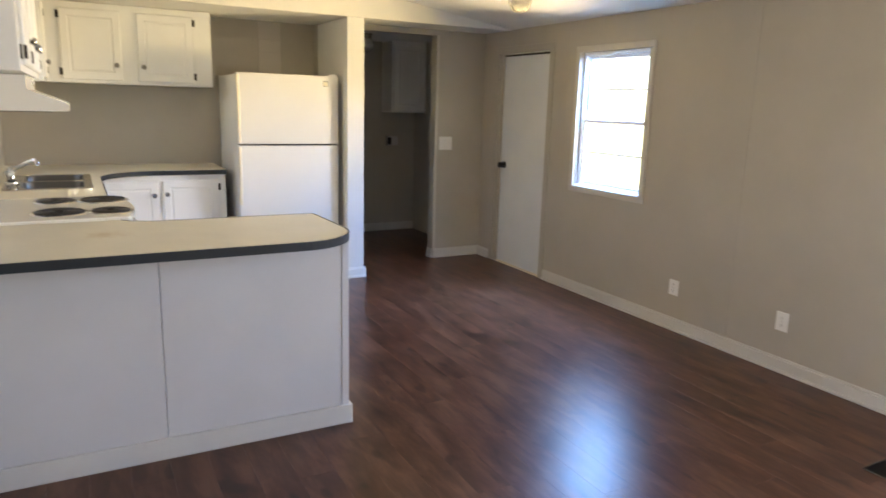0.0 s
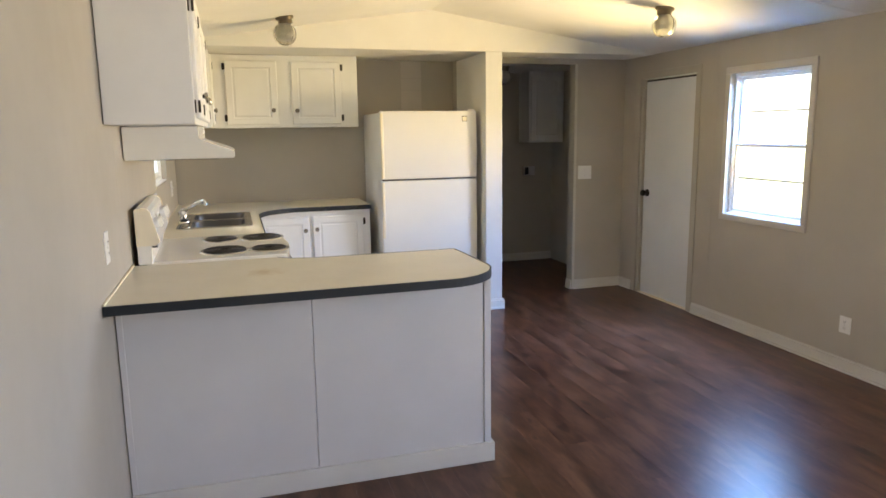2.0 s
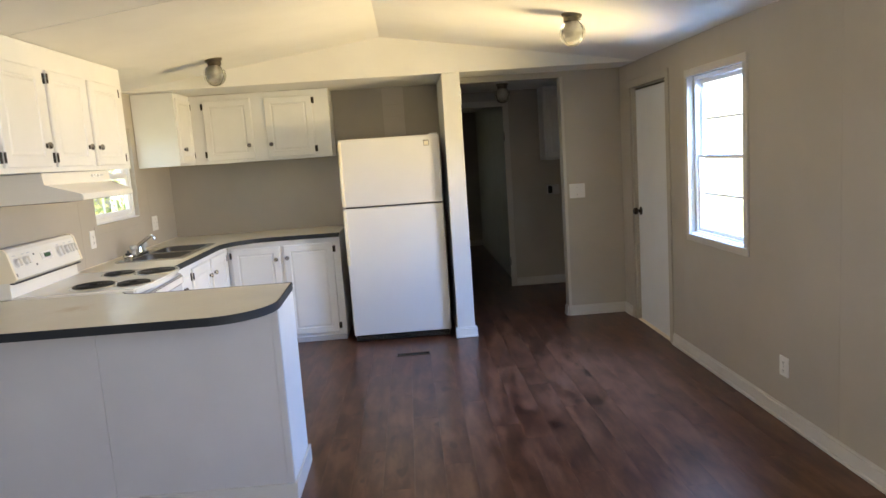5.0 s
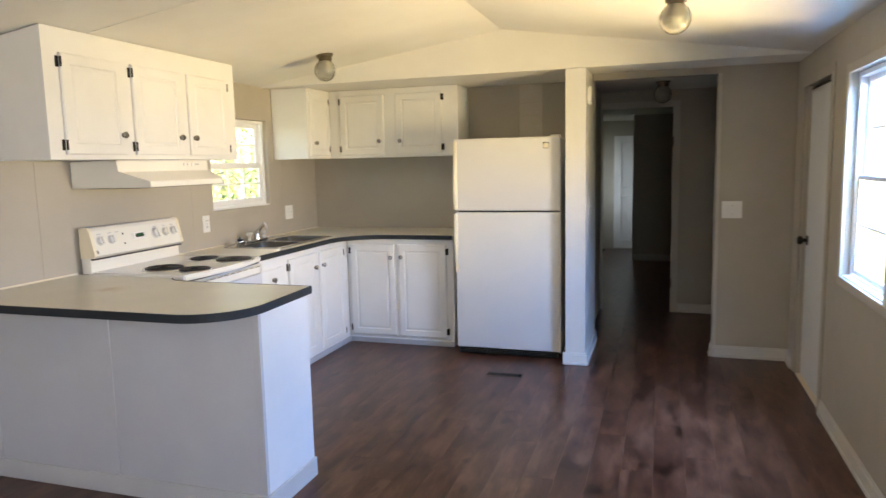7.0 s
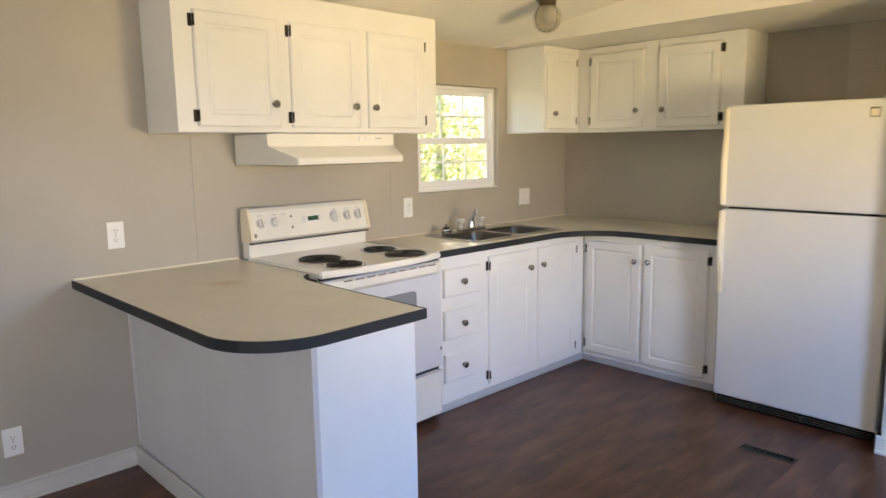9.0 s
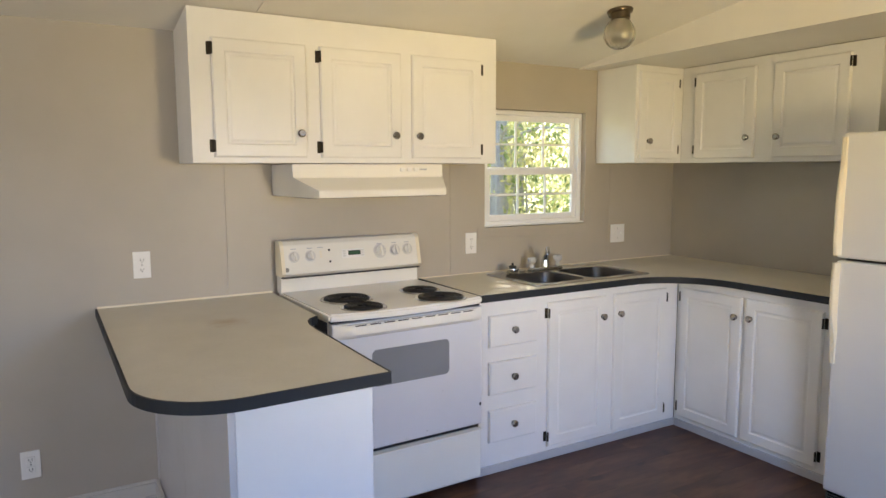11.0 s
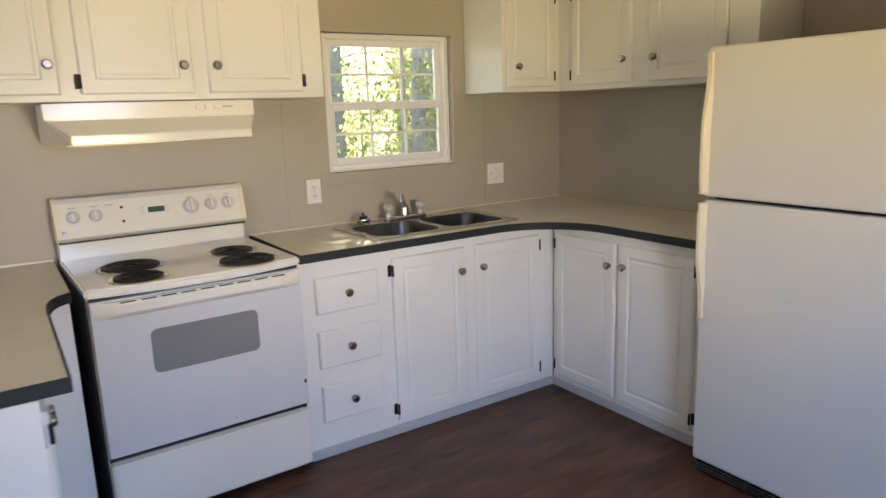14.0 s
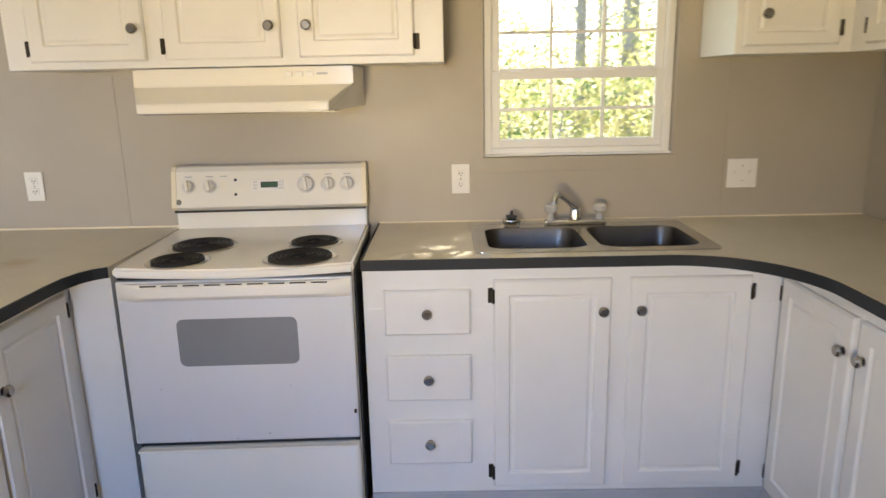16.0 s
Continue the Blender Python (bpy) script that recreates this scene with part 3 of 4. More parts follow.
jamb = box(XE + 0.068, XE + 0.098, DOOR_E[0] + 0.008, DOOR_E[1] - 0.04, DOOR_E[3] - 0.05, DOOR_E[3] - 0.004, 0.002, 1, jamb)
jamb = box(XE + 0.068, XE + 0.098, DOOR_E[0] + 0.008, DOOR_E[1] - 0.04, 0.0, 0.02, 0.002, 1, jamb)
jamb = box(XE + 0.085, XE + 0.098, DOOR_E[0] + 0.008, DOOR_E[1] - 0.04, 0.02, DOOR_E[3] - 0.05, 0.0, 1, jamb)
part("door_frame", jamb, WALL, door)
# the slit's shade is a dark strip set between leaf and jamb
part("door_gap", box(XE + 0.034, XE + 0.064, DOOR_E[1] - 0.0448, DOOR_E[1] - 0.0402, 0.0, DOOR_E[3] - 0.03), BRONZE, door, "dark strip for the shade at the latch side")
part("weather_strip", box(XE + 0.030, XE + 0.060, DOOR_E[0] + 0.012, DOOR_E[1] - 0.045, DOOR_E[3] - 0.026, DOOR_E[3] - 0.014), BRONZE, door, "dark strip above the leaf")
kb = moved(lathe([(0.0, 0.062), (0.022, 0.060), (0.028, 0.048), (0.027, 0.036), (0.014, 0.026), (0.011, 0.008), (0.032, 0.006), (0.032, 0.0)], 20), out_of("west", XE + 0.028, DOOR_E[1] - 0.105, 0.915))
part("door_handle", kb, BRONZE, leaf, "round dark metal knob", True)
threshold = part("threshold", box(XE + 0.0, XE + 0.07, DOOR_E[0] + 0.01, DOOR_E[1] - 0.045, -0.008, 0.006, 0.002), CREAM, door)

far_door = thing("door_2", (2.1, 12.14, 0.0), "white two-panel door ajar in the far room", "door", kind="structure")
fd = moved(box(1.94, 2.66, 0.0, 0.035, 0.01, 1.845, 0.003), facing("south", 12.15))
leaf2 = part("door_leaf", fd, CABINET, far_door)
for z0, z1 in ((0.12, 0.88), (1.0, 1.735)):
    bm = bmesh.new()
    for a, b, c, d in ((2.03, 2.055, z0, z1), (2.545, 2.57, z0, z1), (2.055, 2.545, z0, z0 + 0.025), (2.055, 2.545, z1 - 0.025, z1)):
        bm = box(a, b, 0.0, 0.008, c, d, 0.003, 1, bm)
    part("moulding", moved(bm, facing("south", 12.115)), CABINET, leaf2)


# ---- cabinets ----
def cupboard_front(kind, side, plane, u0, u1, w0, w1, parent, hinge="", knob_at=None, border=0.052, low=0.055, high=0.055):
    """A painted door or drawer front with a routed border, its knob and its two hinges."""
    th = 0.018
    bm = bmesh.new()
    profile = [(0.0, 0.0), (0.0, th - 0.006), (0.006, th)]
    if kind == "door":
        profile += [(border, th), (border + 0.005, th - 0.007), (border + 0.013, th - 0.007), (border + 0.022, th - 0.003)]
    else:
        profile += [(0.012, th)]
    loops = [[bm.verts.new((a, v, b)) for a, b in ((u0 + i, w0 + i), (u1 - i, w0 + i), (u1 - i, w1 - i), (u0 + i, w1 - i))] for i, v in profile]
    for p, q in zip(loops, loops[1:]):
        for k in range(4):
            bm.faces.new((p[k], p[(k + 1) % 4], q[(k + 1) % 4], q[k]))
    bm.faces.new(loops[0])
    bm.faces.new(loops[-1])
    front = part(kind, moved(bm, facing(side, plane + SIGN[side] * 0.001)), CABINET, parent)
    if knob_at:
        part("knob", moved(knob_shape(0.0175, 0.026), out_of(side, plane, *knob_at, th)), KNOBMETAL, front, "round satin metal knob", True)
    if hinge:
        u = u0 - 0.008 if hinge == "low" else u1 + 0.008
        for w in (w0 + low, w1 - high):
            h = box(u - 0.009, u + 0.009, 0.0, 0.006, w - 0.026, w + 0.026, 0.002, 1)
            h = join(h, moved(tube([(0, 0, -0.024), (0, 0, 0.024)], 0.005, 8), Matrix.Translation((u + (0.008 if hinge == "low" else -0.008), 0.018, w))))
            part("hinge", moved(h, facing(side, plane)), BRONZE, front, "dark bronze hinge")
    return front


SIGN = {"east": 1, "west": -1, "south": -1, "north": 1}
CX, CY = 0.215, 5.652     # faces of the base cabinets
UX, UY = -0.035, 5.925    # faces of the wall cabinets
G1, G2 = "base cabinets", "wall cabinets"

base_w = thing("base_cabinet", (0.0, 4.9, 0.0), "white painted sink base with three drawers and two doors", "cabinet", G1)
body = box(XW + 0.004, CX, 4.268, CY, 0.0, 0.730, 0.003)
body = box(CX - 0.020, CX, 4.268, CY, 0.728, 0.868, 0.002, 1, body)
body = box(XW + 0.004, CX - 0.020, 4.268, 4.286, 0.728, 0.868, 0.002, 1, body)
body = box(XW + 0.004, CX - 0.020, CY - 0.02, CY, 0.728, 0.868, 0.002, 1, body)
part("body", body, CABINET, base_w)
for z0, z1 in ((0.637, 0.792), (0.399, 0.562), (0.159, 0.322)):
    cupboard_front("drawer", "east", CX, 4.336, 4.624, z0, z1, base_w, knob_at=(4.479, (z0 + z1) / 2))
cupboard_front("door", "east", CX, 4.698, 5.088, 0.066, 0.823, base_w, "low", (5.059, 0.713))
cupboard_front("door", "east", CX, 5.150, 5.546, 0.066, 0.823, base_w, "high", (5.183, 0.715))
part("toe_trim", box(CX, CX + 0.014, 4.268, CY, 0.0, 0.042, 0.004), GREYTRIM, base_w, "grey vinyl strip at the floor")

base_n = thing("base_cabinet", (0.7, 5.95, 0.0), "white painted corner base cabinet with two doors", "cabinet", G1)
part("body", box(CX + 0.002, 1.135, CY, YN - 0.004, 0.0, 0.868, 0.003), CABINET, base_n)
cupboard_front("door", "south", CY, 0.248, 0.645, 0.066, 0.822, base_n, "low", (0.612, 0.716))
cupboard_front("door", "south", CY, 0.672, 1.080, 0.066, 0.824, base_n, "high", (0.702, 0.722))
part("toe_trim", box(CX + 0.015, 1.135, CY - 0.014, CY, 0.0, 0.042, 0.004), GREYTRIM, base_n, "grey vinyl strip at the floor")

pen = thing("peninsula_cabinet", (0.4, 3.1, 0.0), "greige panelled peninsula cabinet with white baseboard", "cabinet", G1)
PX, PY0, PY1 = 1.138, 2.912, 3.312
part("body", box(XW + 0.004, PX - 0.012, PY0 + 0.012, PY1, 0.0, 0.868, 0.003), CABINET, pen)
part("corner_filler", box(XW + 0.004, 0.250, PY1, 3.456, 0.0, 0.868, 0.002), CABINET, pen)
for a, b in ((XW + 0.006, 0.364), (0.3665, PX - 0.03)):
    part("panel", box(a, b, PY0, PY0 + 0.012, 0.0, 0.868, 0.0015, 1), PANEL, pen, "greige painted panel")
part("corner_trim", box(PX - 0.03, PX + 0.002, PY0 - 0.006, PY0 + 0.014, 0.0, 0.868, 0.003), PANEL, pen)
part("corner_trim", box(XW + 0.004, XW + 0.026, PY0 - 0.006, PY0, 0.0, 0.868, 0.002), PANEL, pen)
part("panel", box(PX - 0.012, PX, PY0 + 0.014, PY1 + 0.004, 0.0, 0.868, 0.0015, 1), CABINET, pen, "white painted end panel")
bb = bmesh.new()
bb = box(XW + 0.006, PX + 0.015, PY0 - 0.020, PY0 - 0.007, 0.0, 0.090, 0.003, 2, bb)
bb = box(PX + 0.003, PX + 0.015, PY0 - 0.007, PY1 + 0.002, 0.0, 0.090, 0.003, 2, bb)
part("baseboard_strip", bb, BASEPAINT, pen, "white baseboard round the foot")
cupboard_front("door", "north", PY1, 0.300, 0.690, 0.066, 0.825, pen, "low", (0.660, 0.660))
cupboard_front("door", "north", PY1, 0.705, 1.095, 0.066, 0.825, pen, "high", (0.735, 0.660))

up_w = thing("wall_cabinet", (XW + 0.16, 3.8, 1.52), "white painted wall cabinet with three doors above the stove", "cabinet", G2)
bm = box(XW + 0.004, UX, 3.062, 4.550, 1.522, 2.10, 0.003)
for v in bm.verts:
    if v.co.z > 2.0:
        v.co.z = vault(v.co.x) - 0.006
part("body", bm, CABINET, up_w)
for u0, u1, h, k in ((3.148, 3.544, "low", 3.512), (3.608, 4.004, "low", 3.968), (4.062, 4.452, "high", 4.094)):
    cupboard_front("door", "east", UX, u0, u1, 1.546, 2.028, up_w, h, (k, 1.650), low=0.046, high=0.044)

up_c = thing("wall_cabinet", (XW + 0.16, 5.7, 1.525), "narrow white wall cabinet in the corner by the window", "cabinet", G2)
bm = box(XW + 0.004, UX, 5.534, UY + 0.004, 1.527, 2.10, 0.003)
for v in bm.verts:
    if v.co.z > 2.0:
        v.co.z = ZF - 0.004
part("body", bm, CABINET, up_c)
cupboard_front("door", "east", UX, 5.556, 5.878, 1.552, 2.055, up_c, "high", (5.624, 1.654), border=0.042)

up_n = thing("wall_cabinet", (0.55, 6.08, 1.525), "white painted wall cabinet with two doors beside the refrigerator", "cabinet", G2)
part("body", box(UX + 0.002, 1.116, UY, YN - 0.004, 1.527, ZF - 0.004, 0.003), CABINET, up_n)
cupboard_front("door", "south", UY, 0.072, 0.470, 1.550, 2.047, up_n, "low", (0.432, 1.662), high=0.046)
cupboard_front("door", "south", UY, 0.580, 0.980, 1.549, 2.046, up_n, "high", (0.616, 1.658), low=0.052, high=0.044)

# ---- worktops ----
ZC = 0.902


def edge_band(path, z0, z1, parent, out=0.003, inn=0.004):
    """The dark strip along a worktop's front edge."""
    bm = bmesh.new()
    pts = [Vector((x, y, 0)) for x, y in path]
    rows = []
    for i, p in enumerate(pts):
        d = (pts[min(i + 1, len(pts) - 1)] - pts[max(i - 1, 0)]).normalized()
        n = Vector((d.y, -d.x, 0))
        a, b = p + n * out, p - n * inn
        rows.append([bm.verts.new((q.x, q.y, z)) for q, z in ((a, z0), (a, z1), (b, z1), (b, z0))])
    for a, b in zip(rows, rows[1:]):
        for k in range(4):
            bm.faces.new((a[k], a[(k + 1) % 4], b[(k + 1) % 4], b[k]))
    bm.faces.new(rows[0])
    bm.faces.new(rows[-1])
    return part("edge_band", bm, BAND, parent, "dark slate laminate edge")


FX, FY = 0.252, 5.618
top1 = thing("worktop", (0.3, 5.2, 0.86), "cream laminate L-shaped worktop with a dark edge", "worktop")
front1 = [(XW + 0.003, 4.272), (FX, 4.272), (FX, 5.270), *arc(FX + 0.36, 5.258, 0.36, 180, 90, 14)[1:], (1.142, FY)]
BASINS = [(-0.185, 0.148, 4.690, 5.030), (-0.185, 0.148, 5.070, 5.412)]
part("top", slab(front1 + [(1.142, YN - 0.003), (XW + 0.003, YN - 0.003)], 0.8685, ZC, [ring(-0.205, 0.168, 4.668, 5.434, 0.05)]), COUNTER, top1)
edge_band([(x, y) for x, y in front1][1:], 0.868, ZC + 0.0008, top1)
edge_band([(XW + 0.003, 4.272), (FX, 4.272)], 0.868, ZC + 0.0008, top1)
part("caulk", box(XW + 0.001, XW + 0.008, 4.272, YN - 0.004, ZC, ZC + 0.004), CREAM, top1, "cream bead along the wall")

top2 = thing("worktop", (0.4, 3.1, 0.86), "cream laminate peninsula worktop with a rounded corner", "worktop")
front2 = [(XW + 0.003, 2.694), (0.885, 2.698), *arc(0.885, 2.953, 0.255, -90, 2, 14)[1:], (1.126, 3.380)]
back2 = [(0.480, 3.382), (0.400, 3.387), (0.340, 3.402), (0.300, 3.426), (0.272, 3.462)]
part("top", slab(front2 + back2 + [(XW + 0.003, 3.462)], 0.8685, ZC), COUNTER, top2)
edge_band(front2, 0.868, ZC + 0.0008, top2)
edge_band([front2[-1], *back2], 0.868, ZC + 0.0008, top2)
part("caulk", box(XW + 0.001, XW + 0.009, 2.700, 3.462, ZC - 0.04, ZC + 0.007), CREAM, top2, "cream bead along the wall")

# ---- sink ----
sink = thing("kitchen_sink", (-0.06, 5.05, 0.75), "stainless steel double-bowl sink set into the worktop", "sink")
holes = [ring(*b, 0.06) for b in BASINS]
bm = slab(ring(-0.268, 0.192, 4.640, 5.460, 0.03), ZC + 0.0005, ZC + 0.006, holes)
part("rim", bm, RIMSTEEL, sink, "polished steel rim")
# bowls take the darkened steel, so their shade is partly painted
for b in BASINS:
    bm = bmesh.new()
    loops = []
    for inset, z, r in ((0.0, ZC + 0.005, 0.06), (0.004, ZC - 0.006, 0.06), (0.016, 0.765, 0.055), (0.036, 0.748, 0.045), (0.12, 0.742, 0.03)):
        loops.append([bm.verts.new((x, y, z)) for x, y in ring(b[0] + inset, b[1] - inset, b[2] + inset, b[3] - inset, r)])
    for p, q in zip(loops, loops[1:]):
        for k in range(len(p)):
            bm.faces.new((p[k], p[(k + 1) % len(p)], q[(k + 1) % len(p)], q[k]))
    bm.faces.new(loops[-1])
    bowl = part("bowl", bm, SHADEDBOWL, sink, "", True)
    cx, cy = (b[0] + b[1]) / 2, (b[2] + b[3]) / 2
    part("drain", moved(lathe([(0.0, 0.001), (0.02, 0.002), (0.03, 0.005), (0.042, 0.003), (0.044, 0.0)], 20), Matrix.Translation((cx, cy, 0.7425))), CHROME, bowl, "chrome drain ring", True)

tap = thing("kitchen_faucet", (-0.245, 5.05, ZC + 0.006), "chrome faucet with two clear handles and a swivel spout", "faucet")
part("base_plate", box(-0.266, -0.222, 4.930, 5.168, ZC + 0.006, ZC + 0.024, 0.008, 3), CHROME, tap, "", True)
part("spout_base", moved(lathe([(0.024, 0.0), (0.022, 0.03), (0.017, 0.055), (0.0, 0.058)], 18), Matrix.Translation((-0.246, 5.05, ZC + 0.024))), CHROME, tap, "", True)
part("spout", tube([(-0.246, 5.05, ZC + 0.06), (-0.235, 5.042, ZC + 0.078), (-0.185, 5.008, ZC + 0.108), (-0.128, 4.968, ZC + 0.140), (-0.106, 4.953, ZC + 0.145), (-0.096, 4.946, ZC + 0.134), (-0.094, 4.944, ZC + 0.114)], 0.012, 12, [0.017, 0.015, 0.012, 0.012, 0.012, 0.0115, 0.011]), CHROME, tap, "", True)
for y in (4.955, 5.145):
    k = part("handle", moved(lathe([(0.014, 0.0), (0.012, 0.014), (0.009, 0.022), (0.016, 0.027), (0.025, 0.036), (0.025, 0.052), (0.018, 0.060), (0.0, 0.062)], 24, 8, 0.06), Matrix.Translation((-0.246, y, ZC + 0.024))), ACRYLIC, tap, "clear faceted handle", True)
spray = thing("sink_stopper", (-0.225, 4.80, ZC + 0.006), "chrome strainer basket with a black knob on the sink rim", "strainer")
part("basket", moved(lathe([(0.028, 0.0), (0.034, 0.010), (0.038, 0.022), (0.036, 0.028), (0.020, 0.030), (0.0, 0.030)], 24), Matrix.Translation((-0.225, 4.80, ZC + 0.006))), CHROME, spray, "", True)
part("knob", moved(lathe([(0.016, 0.0), (0.022, 0.006), (0.022, 0.012), (0.007, 0.016), (0.006, 0.030), (0.0, 0.031)], 18), Matrix.Translation((-0.225, 4.80, ZC + 0.035))), BLACK, spray, "black knob", True)

# ---- stove ----
SY0, SY1, SF = 3.487, 4.244, 0.318
stove = thing("electric_stove", (0.0, 3.86, 0.0), "white enamel coil-top electric stove with worn edges", "stove")
part("body", box(XW + 0.030, SF - 0.045, SY0 + 0.006, SY1 - 0.006, 0.02, 0.885, 0.004), ENAMEL, stove)
# black sheets stand for the shade between stove and cabinets
part("side_gap", box(XW + 0.03, SF - 0.05, SY0 + 0.0005, SY0 + 0.0055, 0.02, 0.87), BLACK, stove, "black sheet for the shade in the side gap")
part("side_gap", box(XW + 0.03, SF - 0.05, SY1 - 0.0055, SY1 - 0.0005, 0.02, 0.87), BLACK, stove, "black sheet for the shade in the side gap")
rim = [(XW + 0.05, SY0), (SF - 0.01, SY0), *[(SF - 0.01 + 0.045 * math.sin(math.pi * i / 12), SY0 + (SY1 - SY0) * i / 12) for i in range(1, 12)], (SF - 0.01, SY1), (XW + 0.05, SY1)]
BURNERS = ((0.026, 3.688, 0.102), (0.238, 3.672, 0.082), (0.014, 4.078, 0.082), (0.230, 4.064, 0.102))
bm = slab(rim, 0.878, 0.910)
bmesh.ops.bevel(bm, geom=[e for e in bm.edges if e.is_manifold and e.calc_face_angle(0) > 0.8], offset=0.008, segments=3, affect="EDGES")
top = part("cooktop", bm, ENAMEL, stove, "", True)
for x, y, r in BURNERS:
    m = Matrix.Translation((x, y, 0.910))
    b = part("burner", moved(lathe([(r * 0.35, 0.0015), (r * 0.9, 0.0015), (r + 0.008, 0.0045), (r + 0.014, 0.005), (r + 0.018, 0.0025), (r + 0.019, 0.0)], 36), m), CHROME, top, "chrome drip pan", True)
    pts = []
    turns = 5 if r > 0.09 else 4
    for i in range(turns * 28 + 1):
        a = math.tau * i / 28
        rr = 0.022 + (r - 0.030) * i / (turns * 28)
        pts.append((rr * math.cos(a), rr * math.sin(a), 0.0062))
    loop = tube([((r - 0.004) * math.cos(math.tau * i / 40), (r - 0.004) * math.sin(math.tau * i / 40), 0.0062) for i in range(41)], 0.0050, 8)
    part("coil", moved(join(tube(pts, 0.0050, 8), loop), m), COIL, b, "black heating coil", True)
    part("pan_well", moved(lathe([(0.0, 0.0022), (r * 0.98, 0.0026), (r * 0.98, 0.0018)], 32), m), BLACK, b, "dark burnt pan")

guard = part("backguard", box(XW + 0.012, XW + 0.075, SY0 + 0.004, SY1 - 0.004, 0.90, 1.020, 0.006), ENAMEL, stove)
bm = bmesh.new()
prof = [(XW + 0.012, 0.985), (XW + 0.088, 0.985), (XW + 0.108, 1.000), (XW + 0.076, 1.135), (XW + 0.062, 1.152), (XW + 0.040, 1.156), (XW + 0.012, 1.150)]
rows = [[bm.verts.new((x, y, z)) for x, z in prof] for y in (SY0 + 0.018, SY1 - 0.018)]
n = len(prof)
for k in range(n):
    bm.faces.new((rows[0][k], rows[0][(k + 1) % n], rows[1][(k + 1) % n], rows[1][k]))
bm.faces.new(rows[0])
bm.faces.new(rows[1])
console = part("console", bm, ENAMEL, stove, "", False)
for y0, y1 in ((SY0, SY0 + 0.018), (SY1 - 0.018, SY1)):
    bm = bmesh.new()
    rows = [[bm.verts.new((x + (0.003 if x > XW + 0.03 else 0), y, z + 0.002)) for x, z in prof] for y in (y0, y1)]
    for k in range(n):
        bm.faces.new((rows[0][k], rows[0][(k + 1) % n], rows[1][(k + 1) % n], rows[1][k]))
    bm.faces.new(rows[0])
    bm.faces.new(rows[1])
    part("end_cap", bm, CREAM, stove, "yellowed plastic end cap")
SLOPE = Matrix.Translation((XW + 0.092, 0, 1.0675)) @ Matrix.Rotation(radians(90 - 13.3), 4, "Y")
KNOBS = ((3.553, 0.022), (3.635, 0.022), (4.010, 0.031), (4.096, 0.025), (4.170, 0.025))
for y, r in KNOBS:
    m = SLOPE @ Matrix.Translation((-0.012, y, 0))
    k = part("control_knob", moved(lathe([(r, 0.002), (r * 0.98, 0.006), (r * 0.90, 0.016), (r * 0.84, 0.018), (0.0, 0.018)], 28), m), KNOBSHADE, console, "greyish white dial", True)
    part("skirt", moved(lathe([(r + 0.005, 0.0), (r + 0.005, 0.0018), (r, 0.0024)], 28), m), KNOBSHADE, k)
    for i in range(10):
        if r > 0.03:
            part("tick", moved(box(r * 0.70, r * 0.84, -0.0012, 0.0012, 0.0181, 0.0186), m @ Matrix.Rotation(math.tau * i / 10, 4, "Z")), GREYTRIM, k)
    part("grip", moved(box(-r * 0.9, r * 0.9, -0.0055, 0.0055, 0.014, 0.032, 0.003), m @ Matrix.Rotation(radians(8), 4, "Z")), ENAMEL, k)
part("display", moved(box(-0.022, 0.022, 3.800, 3.922, 0.0, 0.0025, 0.001, 1), SLOPE @ Matrix.Translation((-0.012, 0, 0))), PLATE, console, "grey clock panel")
part("clock", moved(box(-0.013, 0.010, 3.834, 3.900, 0.0025, 0.0045), SLOPE @ Matrix.Translation((-0.012, 0, 0))), BLACK, console, "dark clock window")
part("clock_digits", moved(box(-0.010, 0.007, 3.839, 3.895, 0.0045, 0.0050), SLOPE @ Matrix.Translation((-0.012, 0, 0))), DIGITS, console, "green lit digits")
for y, a in ((3.735, -0.035), (3.735, 0.022)):
    part("indicator", moved(lathe([(0.006, 0.0), (0.005, 0.002), (0.0, 0.003)], 12), SLOPE @ Matrix.Translation((a, y, 0))), BLACK, console, "small dark lamp")
# shade under the console, put in as a black strip
part("console_gap", box(XW + 0.070, XW + 0.099, SY0 + 0.006, SY1 - 0.006, 0.978, 0.9848), BLACK, stove, "black strip for the shade under the console")
for y in (3.812, 3.910):
    for a in (-0.012, 0.0, 0.012):
        part("button", moved(box(a - 0.004, a + 0.004, y - 0.008, y + 0.008, 0.0025, 0.0036, 0.0008, 1), SLOPE @ Matrix.Translation((-0.012, 0, 0))), KNOBSHADE, console, "small pale button")
for a in (-0.016, -0.004, 0.008):
    part("mark", moved(box(a - 0.003, a + 0.003, 3.684, 3.695, 0.0, 0.0008), SLOPE @ Matrix.Translation((-0.012, 0, 0))), CREAM, console, "faint printed mark")
part("emblem", moved(lathe([(0.011, 0.0), (0.010, 0.0015), (0.0, 0.0018)], 16), SLOPE @ Matrix.Translation((0.048, 3.513, 0))), NICKEL, console, "small round grey badge")
for y in (3.553, 3.635, 4.010, 4.096, 4.170, 3.690):
    part("mark", moved(box(-0.002, 0.002, y - 0.014, y + 0.014, 0.0, 0.0008), SLOPE @ Matrix.Translation((-0.050, 0, 0))), GREYTRIM, console, "faint printed line")

